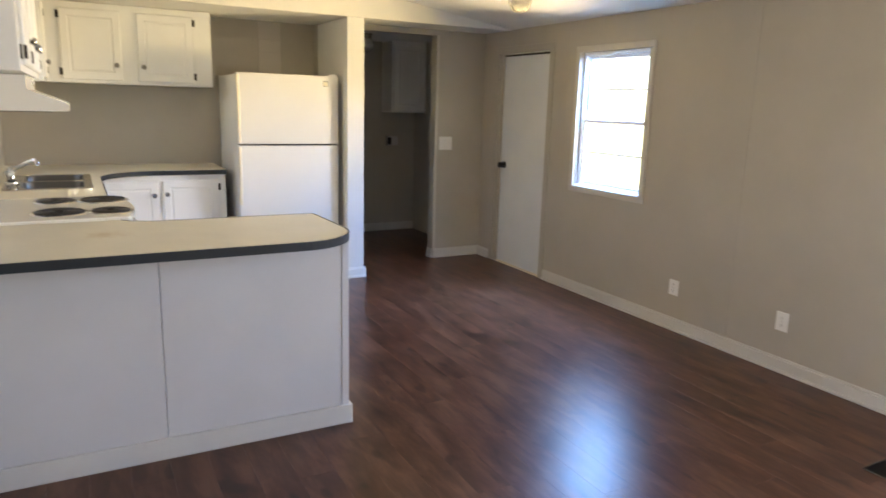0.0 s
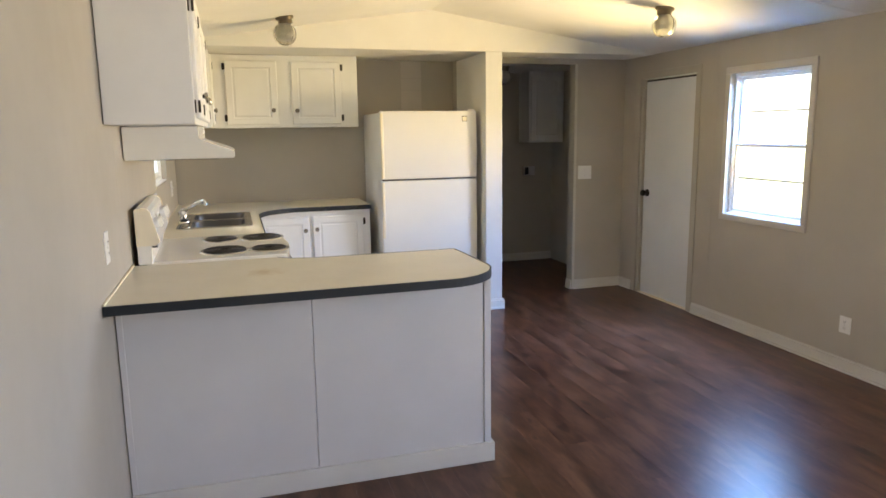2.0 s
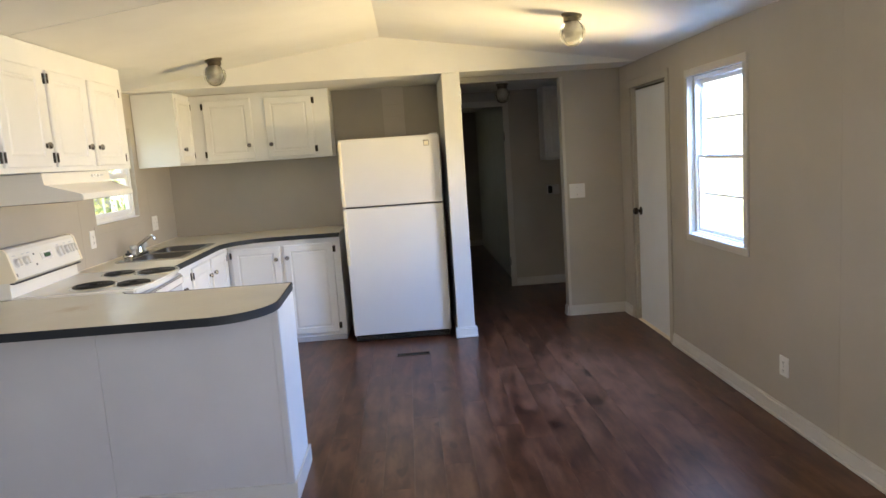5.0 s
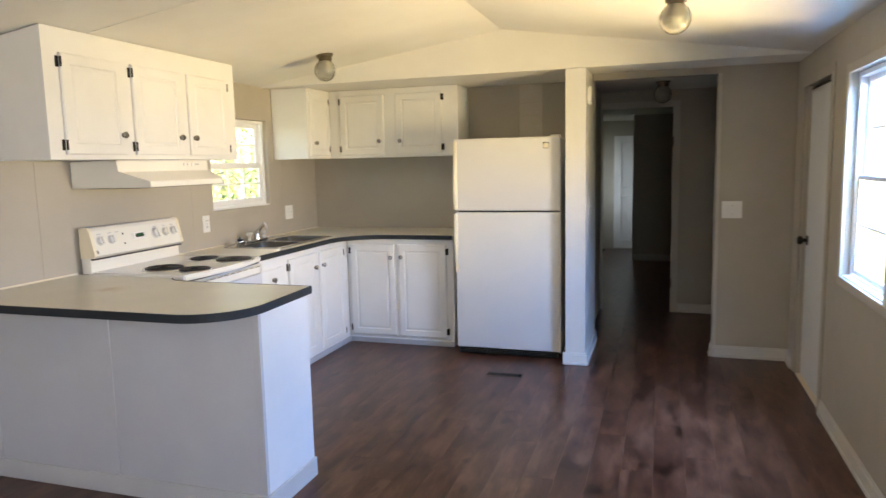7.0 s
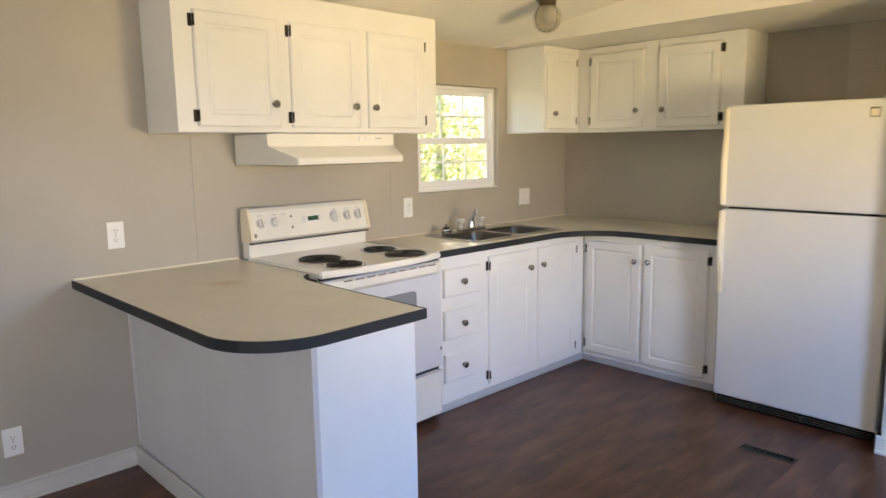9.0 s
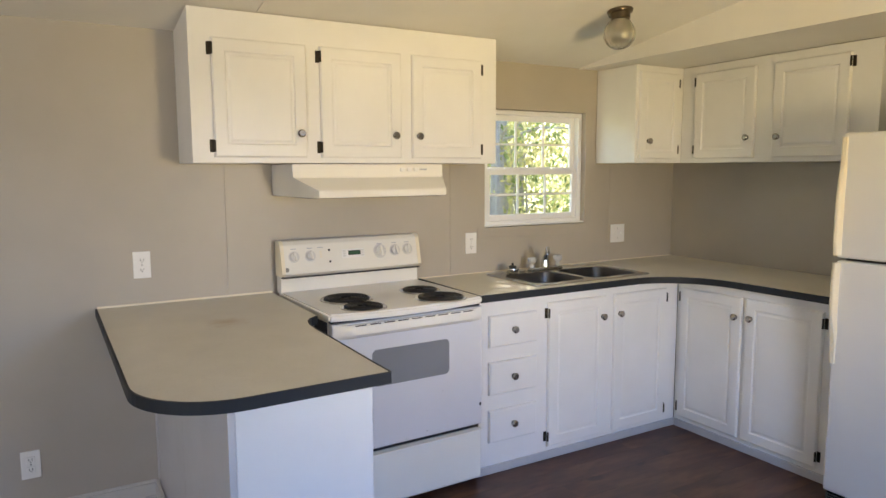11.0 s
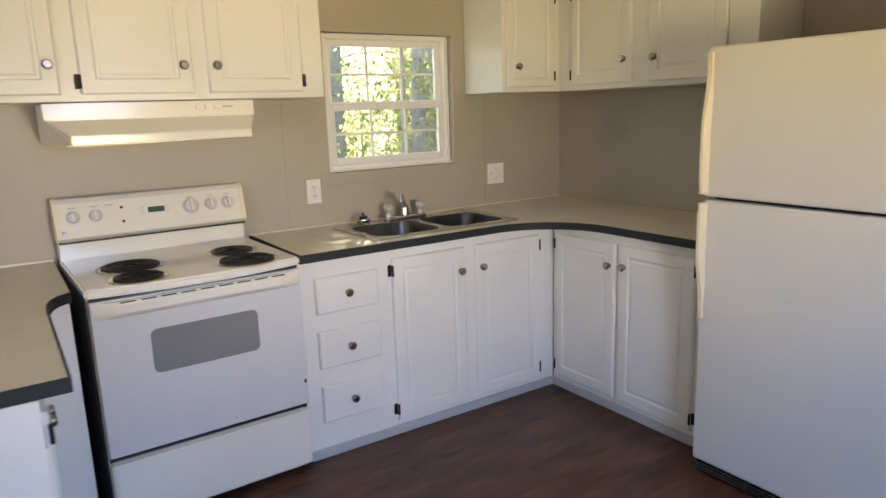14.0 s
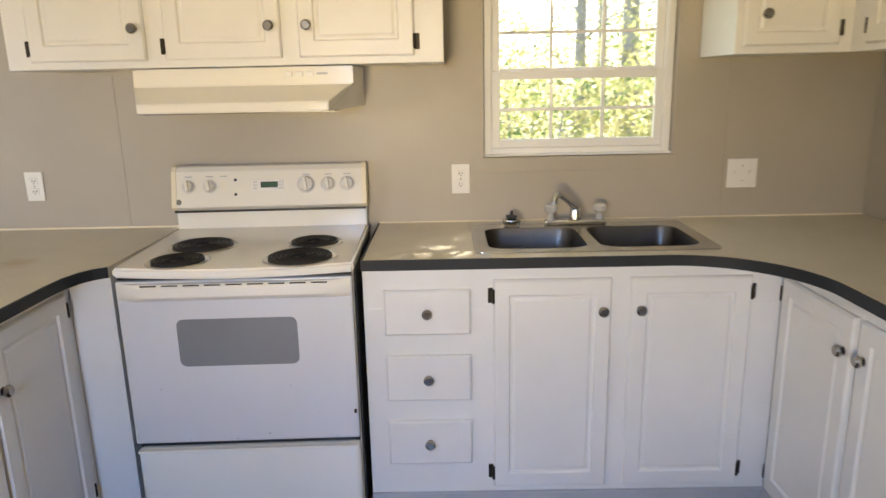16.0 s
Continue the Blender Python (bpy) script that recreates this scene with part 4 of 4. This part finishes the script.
oven = part("oven_door", box(SF - 0.043, SF - 0.004, SY0 + 0.008, SY1 - 0.008, 0.306, 0.866, 0.006, 3), OVENDOOR, stove, "grey-white oven door", True)
part("oven_window", slab_up := moved(slab(ring(3.672, 4.055, 0.578, 0.738, 0.022), 0.0, 0.0025), Matrix(((0, 0, 1, SF - 0.0045), (1, 0, 0, 0), (0, 1, 0, 0), (0, 0, 0, 1)))), OVENGLASS, oven, "grey dotted oven window")
hb = bmesh.new()
rows = []
for i in range(25):
    y = SY0 + 0.012 + (SY1 - SY0 - 0.024) * i / 24
    o = 0.034 * min(1.0, math.sin(math.pi * i / 24) * 3.2)
    rows.append([hb.verts.new((SF - 0.006 + dx, y, z)) for dx, z in ((0.0, 0.860), (o * 0.8, 0.862), (o + 0.004, 0.852), (o + 0.004, 0.822), (o * 0.7, 0.808), (0.0, 0.800))])
for a, b in zip(rows, rows[1:]):
    for k in range(6):
        hb.faces.new((a[k], a[(k + 1) % 6], b[(k + 1) % 6], b[k]))
hb.faces.new(rows[0])
hb.faces.new(rows[-1])
part("oven_handle", hb, ENAMEL, oven, "cream moulded handle bar", True)
for i in range(9):
    y = 3.585 + i * 0.066
    part("vent_slot", box(SF + 0.0230, SF + 0.0272, y, y + 0.050, 0.8560, 0.8602), BLACK, oven, "dark vent slot")
# black strip in place of the shade below the cooktop
part("gap_shadow", box(SF - 0.05, SF - 0.02, SY0 + 0.01, SY1 - 0.01, 0.868, 0.879), BLACK, stove, "black strip for the shade under the cooktop")
drawer = part("storage_drawer", box(SF - 0.045, SF - 0.002, SY0 + 0.008, SY1 - 0.008, 0.040, 0.284, 0.020, 5), ENAMEL, stove, "", True)
part("drawer_pull", box(SF - 0.03, SF + 0.006, SY0 + 0.012, SY1 - 0.012, 0.272, 0.282, 0.004, 2), ENAMEL, drawer)
# likewise a black strip where shade falls above the drawer
part("gap_shadow", box(SF - 0.05, SF - 0.03, SY0 + 0.01, SY1 - 0.01, 0.282, 0.308), BLACK, stove, "black strip for the shade above the drawer")
for y in (SY0 + 0.06, SY1 - 0.06):
    part("foot", box(SF - 0.10, SF - 0.07, y - 0.015, y + 0.015, 0.0, 0.021, 0.003), BLACK, stove)
random.seed(5)
for _ in range(7):
    y, z = random.uniform(3.5, 4.2), random.choice((0.312, 0.315, 0.33, 0.40, 0.50))
    part("chip", box(SF - 0.0045, SF - 0.0032, y, y + random.uniform(0.002, 0.005), z, z + random.uniform(0.0015, 0.003)), BLACK, oven, "chipped enamel")
part("chip", box(SF - 0.0045, SF - 0.0030, 4.222, 4.231, 0.395, 0.410, 0.0004, 1), BRONZE, oven, "chipped enamel")

stove.rotation_euler.z = radians(1.8)

# ---- range hood ----
HY0, HY1 = 3.478, 4.238
hood = thing("range_hood", (-0.15, 3.86, 1.37), "white enamel range hood under the wall cabinet", "range hood")
bm = bmesh.new()
prof = [(XW + 0.004, 1.518), (UX - 0.010, 1.518), (UX - 0.010, 1.458), (0.098, 1.408), (0.108, 1.402), (0.108, 1.374), (0.098, 1.371), (XW + 0.004, 1.371)]
rows = [[bm.verts.new((x, y + (s * 0.066 * (x - UX + 0.01) / 0.15 if x > UX else 0.0), z)) for x, z in prof] for y, s in ((HY0, 1), (HY1, -1))]
n = len(prof)
for k in range(n):
    bm.faces.new((rows[0][k], rows[0][(k + 1) % n], rows[1][(k + 1) % n], rows[1][k]))
bm.faces.new(rows[0])
bm.faces.new(rows[1])
bmesh.ops.bevel(bm, geom=bm.edges[:], offset=0.003, segments=2, affect="EDGES")
shell = part("shell", bm, ENAMEL, hood, "", True)
for i in range(3):
    part("switch", box(UX - 0.010, UX - 0.003, 4.005 + i * 0.036, 4.030 + i * 0.036, 1.484, 1.502, 0.002, 1), PLATE, hood, "small rocker switch")
part("nameplate", box(UX - 0.010, UX - 0.008, 4.112, 4.150, 1.490, 1.497), GREYTRIM, hood, "small grey badge")
part("filter", box(XW + 0.05, 0.04, HY0 + 0.06, HY1 - 0.06, 1.3665, 1.3705), STEEL, hood, "metal mesh filter")

# ---- refrigerator ----
RX0, RX1, RF = 1.208, 2.004, 5.484
fridge = thing("refrigerator", (1.6, 5.8, 0.0), "white textured top-freezer refrigerator with moulded handles", "refrigerator")
part("body", box(RX0 + 0.004, RX1 - 0.004, RF + 0.062, YN - 0.03, 0.025, 1.628, 0.006), FRIDGE, fridge)
part("gasket", box(RX0 + 0.016, RX1 - 0.016, RF + 0.050, RF + 0.063, 0.10, 1.618), BLACK, fridge, "dark door seal")
for nm, z0, z1 in (("freezer_door", 1.106, 1.640), ("door", 0.054, 1.094)):
    d = part(nm, box(RX0, RX1, RF, RF + 0.052, z0, z1, 0.012, 3), FRIDGE, fridge, "", True)
    a, b = (1.118, 1.622) if nm == "freezer_door" else (0.640, 1.084)
    bm = bmesh.new()
    rows = []
    for i in range(21):
        f = i / 20
        z = a + (b - a) * f
        q = f if nm != "freezer_door" else 1 - f
        g = min(1.0, max(0.0, (q - 0.12) / 0.45)) * (1.0 if q < 0.93 else 0.75)
        g = g * g * (3 - 2 * g)
        o = 0.002 + 0.024 * g
        w = 0.020 + 0.006 * (1 - g)
        rows.append([bm.verts.new(p) for p in ((RX0 + 0.002, RF + 0.010, z), (RX0 - 0.004, RF - o, z), (RX0 + 0.004, RF - o - 0.006, z), (RX0 + w - 0.008, RF - o - 0.004, z), (RX0 + w, RF - o + 0.010, z), (RX0 + w, RF + 0.004, z))])
    for p, q in zip(rows, rows[1:]):
        for k in range(6):
            bm.faces.new((p[k], p[(k + 1) % 6], q[(k + 1) % 6], q[k]))
    bm.faces.new(rows[0])
    bm.faces.new(rows[-1])
    part("handle", bm, CREAM, d, "cream moulded handle", True)
    if nm == "freezer_door":
        part("badge", box(RX1 - 0.125, RX1 - 0.082, RF - 0.002, RF + 0.001, 1.555, 1.600, 0.0006, 1), NICKEL, d, "small square grey badge")
        part("badge_face", box(RX1 - 0.121, RX1 - 0.086, RF - 0.003, RF - 0.002, 1.560, 1.592), CREAM, d)
part("hinge_cover", box(RX1 - 0.075, RX1 - 0.010, RF + 0.012, RF + 0.10, 1.630, 1.652, 0.004), PLATE, fridge)
part("hinge", box(RX1 - 0.055, RX1 - 0.006, RF + 0.004, RF + 0.05, 1.0955, 1.1045), STEEL, fridge)
grille = part("kick_grille", box(RX0 + 0.015, RX1 - 0.015, RF + 0.006, RF + 0.060, 0.008, 0.049, 0.004), VENTBLACK, fridge, "black kick grille with thin grey bars")
for z in (0.016, 0.028, 0.040):
    part("bar", box(RX0 + 0.02, RX1 - 0.02, RF + 0.002, RF + 0.008, z, z + 0.0035, 0.001, 1), RIM, grille, "thin grey bar")
for x in (RX0 + 0.016, RX0 + 0.23, RX0 + 0.46, RX1 - 0.022):
    part("rib", box(x, x + 0.006, RF + 0.001, RF + 0.008, 0.012, 0.046, 0.001, 1), RIM, grille, "short grey rib")
part("foot", box(RX0 + 0.05, RX0 + 0.08, RF + 0.08, RF + 0.11, 0.0, 0.026), BLACK, fridge)
part("foot", box(RX1 - 0.08, RX1 - 0.05, RF + 0.08, RF + 0.11, 0.0, 0.026), BLACK, fridge)

# ---- ceiling lamps ----
def ceiling_lamp(x, y, z, tilt, label):
    """A metal cap with a ribbed clear glass globe and a bulb in it."""
    t = thing("ceiling_lamp", (x, y, z), label, "lamp", "globe ceiling lamps")
    m = Matrix.Translation((x, y, z))
    cap = moved(lathe([(0.058, 0.006), (0.060, -0.004), (0.056, -0.012), (0.046, -0.016), (0.043, -0.042), (0.036, -0.046), (0.0, -0.046)], 28), m @ Matrix.Rotation(tilt, 4, "Y"))
    part("cap", cap, CAPMETAL, t, "tarnished metal cap", True)
    outer = [(0.036, -0.040)] + [(0.074 * math.sin(radians(a)), -0.104 + 0.074 * math.cos(radians(a))) for a in range(36, 181, 9)]
    inner = [(r * 0.95, zz + 0.0025) for r, zz in outer[::-1]]
    part("globe", moved(lathe(outer + inner, 64, 16, 0.012), m), GLOBE, t, "ribbed clear glass globe", True)
    part("bulb", moved(lathe([(0.012, -0.045), (0.013, -0.065), (0.024, -0.085), (0.028, -0.100), (0.020, -0.118), (0.0, -0.124)], 20), m), PLATE, t, "unlit bulb", True)
    for a in (0, 120, 240):
        part("screw", moved(tube([(0.043, 0, -0.030), (0.052, 0, -0.030)], 0.003, 6), m @ Matrix.Rotation(radians(a), 4, "Z")), BRONZE, t)
    return t


SLOPE_W = math.atan((ZR - ZE) / (XR - XW))
ceiling_lamp(0.472, 4.896, vault(0.472) - 0.002, -SLOPE_W, "unlit ribbed glass globe lamp on the kitchen ceiling")
ceiling_lamp(2.745, 4.050, vault(2.745) - 0.002, SLOPE_W, "unlit ribbed glass globe lamp near the east window")
ceiling_lamp(2.690, 6.594, ZF - 0.002, 0.0, "unlit globe lamp on the dark hall ceiling")

# ---- outlets and switches ----
def outlet(side, plane, u0, u1, w0, w1, label, kind="outlet"):
    f = facing(side, plane)
    um, wm = (u0 + u1) / 2, (w0 + w1) / 2
    t = thing("wall_outlet" if kind == "outlet" else "light_switch", f @ Vector((um, 0.0, wm)), label, "outlet" if kind == "outlet" else "switch", "wall plates")
    part("plate", moved(box(u0, u1, 0.0, 0.006, w0, w1, 0.0025, 2), f), PLATE, t)
    if kind == "outlet":
        for w in (wm + 0.021, wm - 0.021):
            s = part("socket", moved(box(um - 0.016, um + 0.016, 0.006, 0.0085, w - 0.014, w + 0.014, 0.001, 1), f), PLATE, t)
            for du in (-0.006, 0.006):
                part("slot", moved(box(um + du - 0.0012, um + du + 0.0012, 0.0085, 0.0092, w - 0.003, w + 0.006), f), BLACK, s)
            part("slot", moved(box(um - 0.002, um + 0.002, 0.0085, 0.0092, w - 0.010, w - 0.006), f), BLACK, s)
    else:
        n = max(1, round((u1 - u0) / 0.06))
        for i in range(n):
            u = u0 + (u1 - u0) * (i + 0.5) / n
            part("toggle_bezel", moved(box(u - 0.006, u + 0.006, 0.006, 0.0075, wm - 0.013, wm + 0.013, 0.0005, 1), f), PLATE, t)
            part("toggle", moved(box(u - 0.004, u + 0.004, 0.006, 0.016, wm - 0.001, wm + 0.010, 0.001, 1), f), PLATE, t)
    for w in (wm,) if kind == "outlet" else (wm + 0.03, wm - 0.03):
        part("screw", moved(lathe([(0.003, 0.0), (0.002, 0.001), (0.0, 0.001)], 10), out_of(side, plane, um, w, 0.006)), STEEL, t)
    return t


OL = "white plastic duplex outlet on the greige wall"
outlet("east", XW, 2.850, 2.922, 1.020, 1.138, OL)
outlet("east", XW, 4.572, 4.644, 1.018, 1.136, OL)
outlet("east", XW, 2.378, 2.450, 0.205, 0.325, OL)
outlet("west", XE, 3.250, 3.330, 0.240, 0.343, OL)
outlet("west", XE, 2.445, 2.522, 0.240, 0.350, OL)
outlet("east", XW, 5.676, 5.794, 1.020, 1.136, "white double wall plate beside the sink window", "switch")
outlet("south", YH, 3.110, 3.245, 1.028, 1.150, "white double switch plate by the hall opening", "switch")
outlet("east", 2.190, 5.560, 5.632, 1.070, 1.190, "white switch plate on the partition side", "switch")
chime = thing("door_chime", (2.19, 5.60, 1.92), "small white oval cover on the partition side", "chime")
part("cover", moved(slab(ring(5.545, 5.625, 1.86, 1.985, 0.035), 0.0, 0.02), Matrix(((0, 0, 1, 2.19), (1, 0, 0, 0), (0, 1, 0, 0), (0, 0, 0, 1)))), PLATE, chime)

# ---- hall ----
hc = thing("wall_cabinet", (3.36, 7.2, 1.345), "white wall cabinet hanging in the dark hall", "cabinet", G2)
part("body", box(3.165, XE - 0.004, 7.05, YL - 0.004, 1.345, ZF - 0.004, 0.003), CABINET, hc)
cupboard_front("door", "south", 7.05, 3.18, XE - 0.03, 1.36, 2.05, hc)
ob = thing("dryer_outlet", (3.29, YL, 1.02), "dark dryer outlet box on the hall wall", "outlet")
part("box", moved(box(3.225, 3.355, 0.0, 0.03, 0.975, 1.075, 0.004), facing("south", YL)), PANEL, ob)
part("socket", moved(box(3.230, 3.275, 0.03, 0.034, 0.985, 1.065, 0.003), facing("south", YL)), BLACK, ob, "black socket face")

# ---- floor registers ----
def register(x0, x1, y0, y1, along):
    t = thing("floor_vent", ((x0 + x1) / 2, (y0 + y1) / 2, 0.0), "dark metal floor register set in the laminate", "vent", "floor registers")
    bm = bmesh.new()
    for a, b, c, d in ((x0, x1, y0, y0 + 0.006), (x0, x1, y1 - 0.006, y1), (x0, x0 + 0.007, y0 + 0.006, y1 - 0.006), (x1 - 0.007, x1, y0 + 0.006, y1 - 0.006)):
        bm = box(a, b, c, d, 0.0, 0.005, 0.0015, 1, bm)
    part("frame", bm, RIM, t, "worn metal rim")
    part("well", box(x0 + 0.007, x1 - 0.007, y0 + 0.006, y1 - 0.006, 0.0, 0.001), VENTBLACK, t)
    if along == "x":
        k = int((x1 - x0 - 0.03) / 0.014)
        for i in range(k):
            x = x0 + 0.017 + i * 0.014
            part("slat", box(x, x + 0.005, y0 + 0.006, y1 - 0.006, 0.001, 0.004), BRONZE, t)
    return t


register(1.556, 1.806, 4.998, 5.062, "x")
register(2.930, 3.180, 1.490, 1.602, "x")

# ---- outdoors ----
tagged(part("ground", slab([(-900, -900), (900, -900), (900, 900), (-900, 900)], -0.75, -0.65), GRASS), "sunlit dry grass round the home", "ground", kind="structure")


def tree(x, y, height, girth, crown_low, seed, leaves=900, label="tall tree with grey bark and sunlit leaves", kind="tree", group="trees behind the home"):
    """A trunk with limbs and a crown of many small leaves."""
    rng = random.Random(seed)
    t = thing(kind, (x, y, -0.65), label, kind, group)
    n = 9
    lean = (rng.uniform(-0.3, 0.3), rng.uniform(-0.3, 0.3))
    pts = [(x + lean[0] * (i / n) ** 1.5, y + lean[1] * (i / n) ** 1.5, -0.7 + height * i / n) for i in range(n + 1)]
    wood = tube(pts, 0, 12, [girth * (1.25 if i == 0 else 1 - 0.8 * i / n) for i in range(n + 1)])
    tips = []
    for _ in range(16):
        f = rng.uniform(crown_low, 0.97)
        i = min(n - 1, int(f * n))
        p = Vector(pts[i]).lerp(Vector(pts[i + 1]), f * n - i)
        a, reach = rng.uniform(0, math.tau), rng.uniform(0.9, 2.6) * (1.15 - 0.6 * f)
        q = p + Vector((math.cos(a) * reach, math.sin(a) * reach, rng.uniform(-0.2, 0.9)))
        wood = join(wood, tube([p, p.lerp(q, 0.5) + Vector((0, 0, 0.12)), q], 0, 6, [girth * 0.22, girth * 0.14, girth * 0.05]))
        tips += [(p.lerp(q, 0.6), 0.55), (q, 0.7)]
    part("trunk", wood, BARK, t, "", True)
    verts, faces = [], []
    for _ in range(leaves):
        c, s = rng.choice(tips)
        p = c + Vector((rng.gauss(0, s * 0.6), rng.gauss(0, s * 0.6), rng.gauss(0, s * 0.45)))
        q = Euler((rng.uniform(0, 6.3), rng.uniform(0, 6.3), rng.uniform(0, 6.3))).to_matrix()
        w, h = rng.uniform(0.018, 0.036), rng.uniform(0.03, 0.07)
        k = len(verts)
        verts += [p + q @ Vector(v) for v in ((-h, 0, 0), (0, -w, 0.01), (h, 0, 0), (0, w, 0.01))]
        faces.append((k, k + 1, k + 2, k + 3))
    me = bpy.data.meshes.new("crown")
    me.from_pydata(verts, [], faces)
    me.materials.append(LEAF)
    crown = new("crown", me)
    crown.parent, crown.location = t, -t.location
    return t


for k, (x, y, h, g, low) in enumerate(((-7.9, 8.22, 12, 0.19, 0.32), (-10.64, 7.96, 12, 0.20, 0.28), (-12.8, 7.5, 11, 0.065, 0.22), (-6.8, 4.6, 10, 0.10, 0.14), (-11.6, 9.6, 11, 0.12, 0.12),
                                       (-11.5, 7.2, 9, 0.15, 0.06), (-12.0, 9.8, 10, 0.16, 0.06), (-7.8, 4.4, 10, 0.13, 0.10), (-10.5, 4.6, 9, 0.12, 0.07), (-13.5, 5.5, 9, 0.15, 0.05),
                                       (-14.5, 8.3, 10, 0.15, 0.05), (-16, 11.5, 10, 0.16, 0.05), (-13, 12.5, 10, 0.15, 0.05), (-6.2, 8.8, 10, 0.13, 0.12), (-10.8, 11.4, 10, 0.14, 0.06), (-6.4, 13.4, 10, 0.14, 0.06), (-4.8, 15.0, 10, 0.15, 0.06), (-8.6, 16.8, 10, 0.15, 0.05), (-10.4, 14.6, 10, 0.15, 0.05), (-7.0, 19.5, 11, 0.17, 0.05), (-3.6, 18.0, 11, 0.16, 0.05), (-12.0, 19.0, 11, 0.17, 0.05), (-8.0, 10.2, 9, 0.12, 0.06), (-9.6, 11.8, 9, 0.13, 0.06), (-11.4, 12.8, 10, 0.14, 0.05))):
    tree(x, y, h, g, low, 40 + k, 1100 if k < 15 else 3600)
# added tree: its high dense crown blocks most sun at the sink window
tree(-3.7, 7.1, 7.2, 0.035, 0.55, 71, 11500, "slender tree added to keep sun off the sink")
for k, (x, y, h) in enumerate(((-8.2, 5.6, 2.4), (-8.8, 7.6, 2.8), (-10.2, 5.4, 3.0), (-11.0, 8.6, 3.2), (-12.6, 6.4, 3.2), (-9.6, 9.6, 2.8), (-13.4, 10.6, 3.4), (-15.0, 7.0, 3.6), (-16.5, 9.6, 3.8), (-7.2, 6.0, 1.9), (-4.0, 11.2, 2.8), (-5.4, 12.6, 3.2), (-3.4, 13.4, 3.2), (-7.4, 14.8, 3.6), (-5.0, 17.0, 4.0), (-9.2, 13.2, 3.4), (-2.8, 15.8, 3.8), (-6.6, 9.6, 2.6), (-8.2, 11.0, 3.0), (-10.2, 12.2, 3.4))):
    tree(x, y, h, 0.035, 0.05, 120 + k, 1700 if k < 9 else 2400, "low leafy shrub under the trees", "shrub", "shrubs under the trees")
for k, (x, y) in enumerate(((22, -4), (24, 4), (21, 9), (26, 14), (23, 19))):
    tree(x, y, 9, 0.2, 0.1, 80 + k, 1200)

# ---- floor planks, last ----
PW, PL, n_rows = 0.145, 1.22, 0
shared = {}


def plank(x0, x1, y0, y1):
    key = (round(x1 - x0, 3), round(y1 - y0, 3))
    if key not in shared:
        g = 0.0001
        bm = box(-key[0] / 2 + g, key[0] / 2 - g, -key[1] / 2 + g, key[1] / 2 - g, -0.011, 0.0, 0.0)
        bmesh.ops.bevel(bm, geom=[e for e in bm.edges if all(v.co.z > -0.001 for v in e.verts)], offset=0.0003, segments=1, affect="EDGES")
        me = bpy.data.meshes.new("plank")
        bm.to_mesh(me)
        bm.free()
        me.materials.append(WOOD)
        shared[key] = me
    ob = new("plank", shared[key])
    ob.parent, ob.location = floor, ((x0 + x1) / 2, (y0 + y1) / 2, 0.0)
    return ob


rng = random.Random(3)
x, row = XW, 0
while x < XE - 0.01:
    x1 = min(x + PW, XE)
    y = YS - [0.0, 0.42, 0.83, 0.21, 0.62, 1.02][row % 6]
    end = 12.1 if 1.75 < x < 3.0 else YL
    while y < end:
        a, b = max(y, YS), min(y + PL, end)
        if b - a > 0.02:
            plank(x, x1, a, b)
        y += PL
    x, row = x1, row + 1
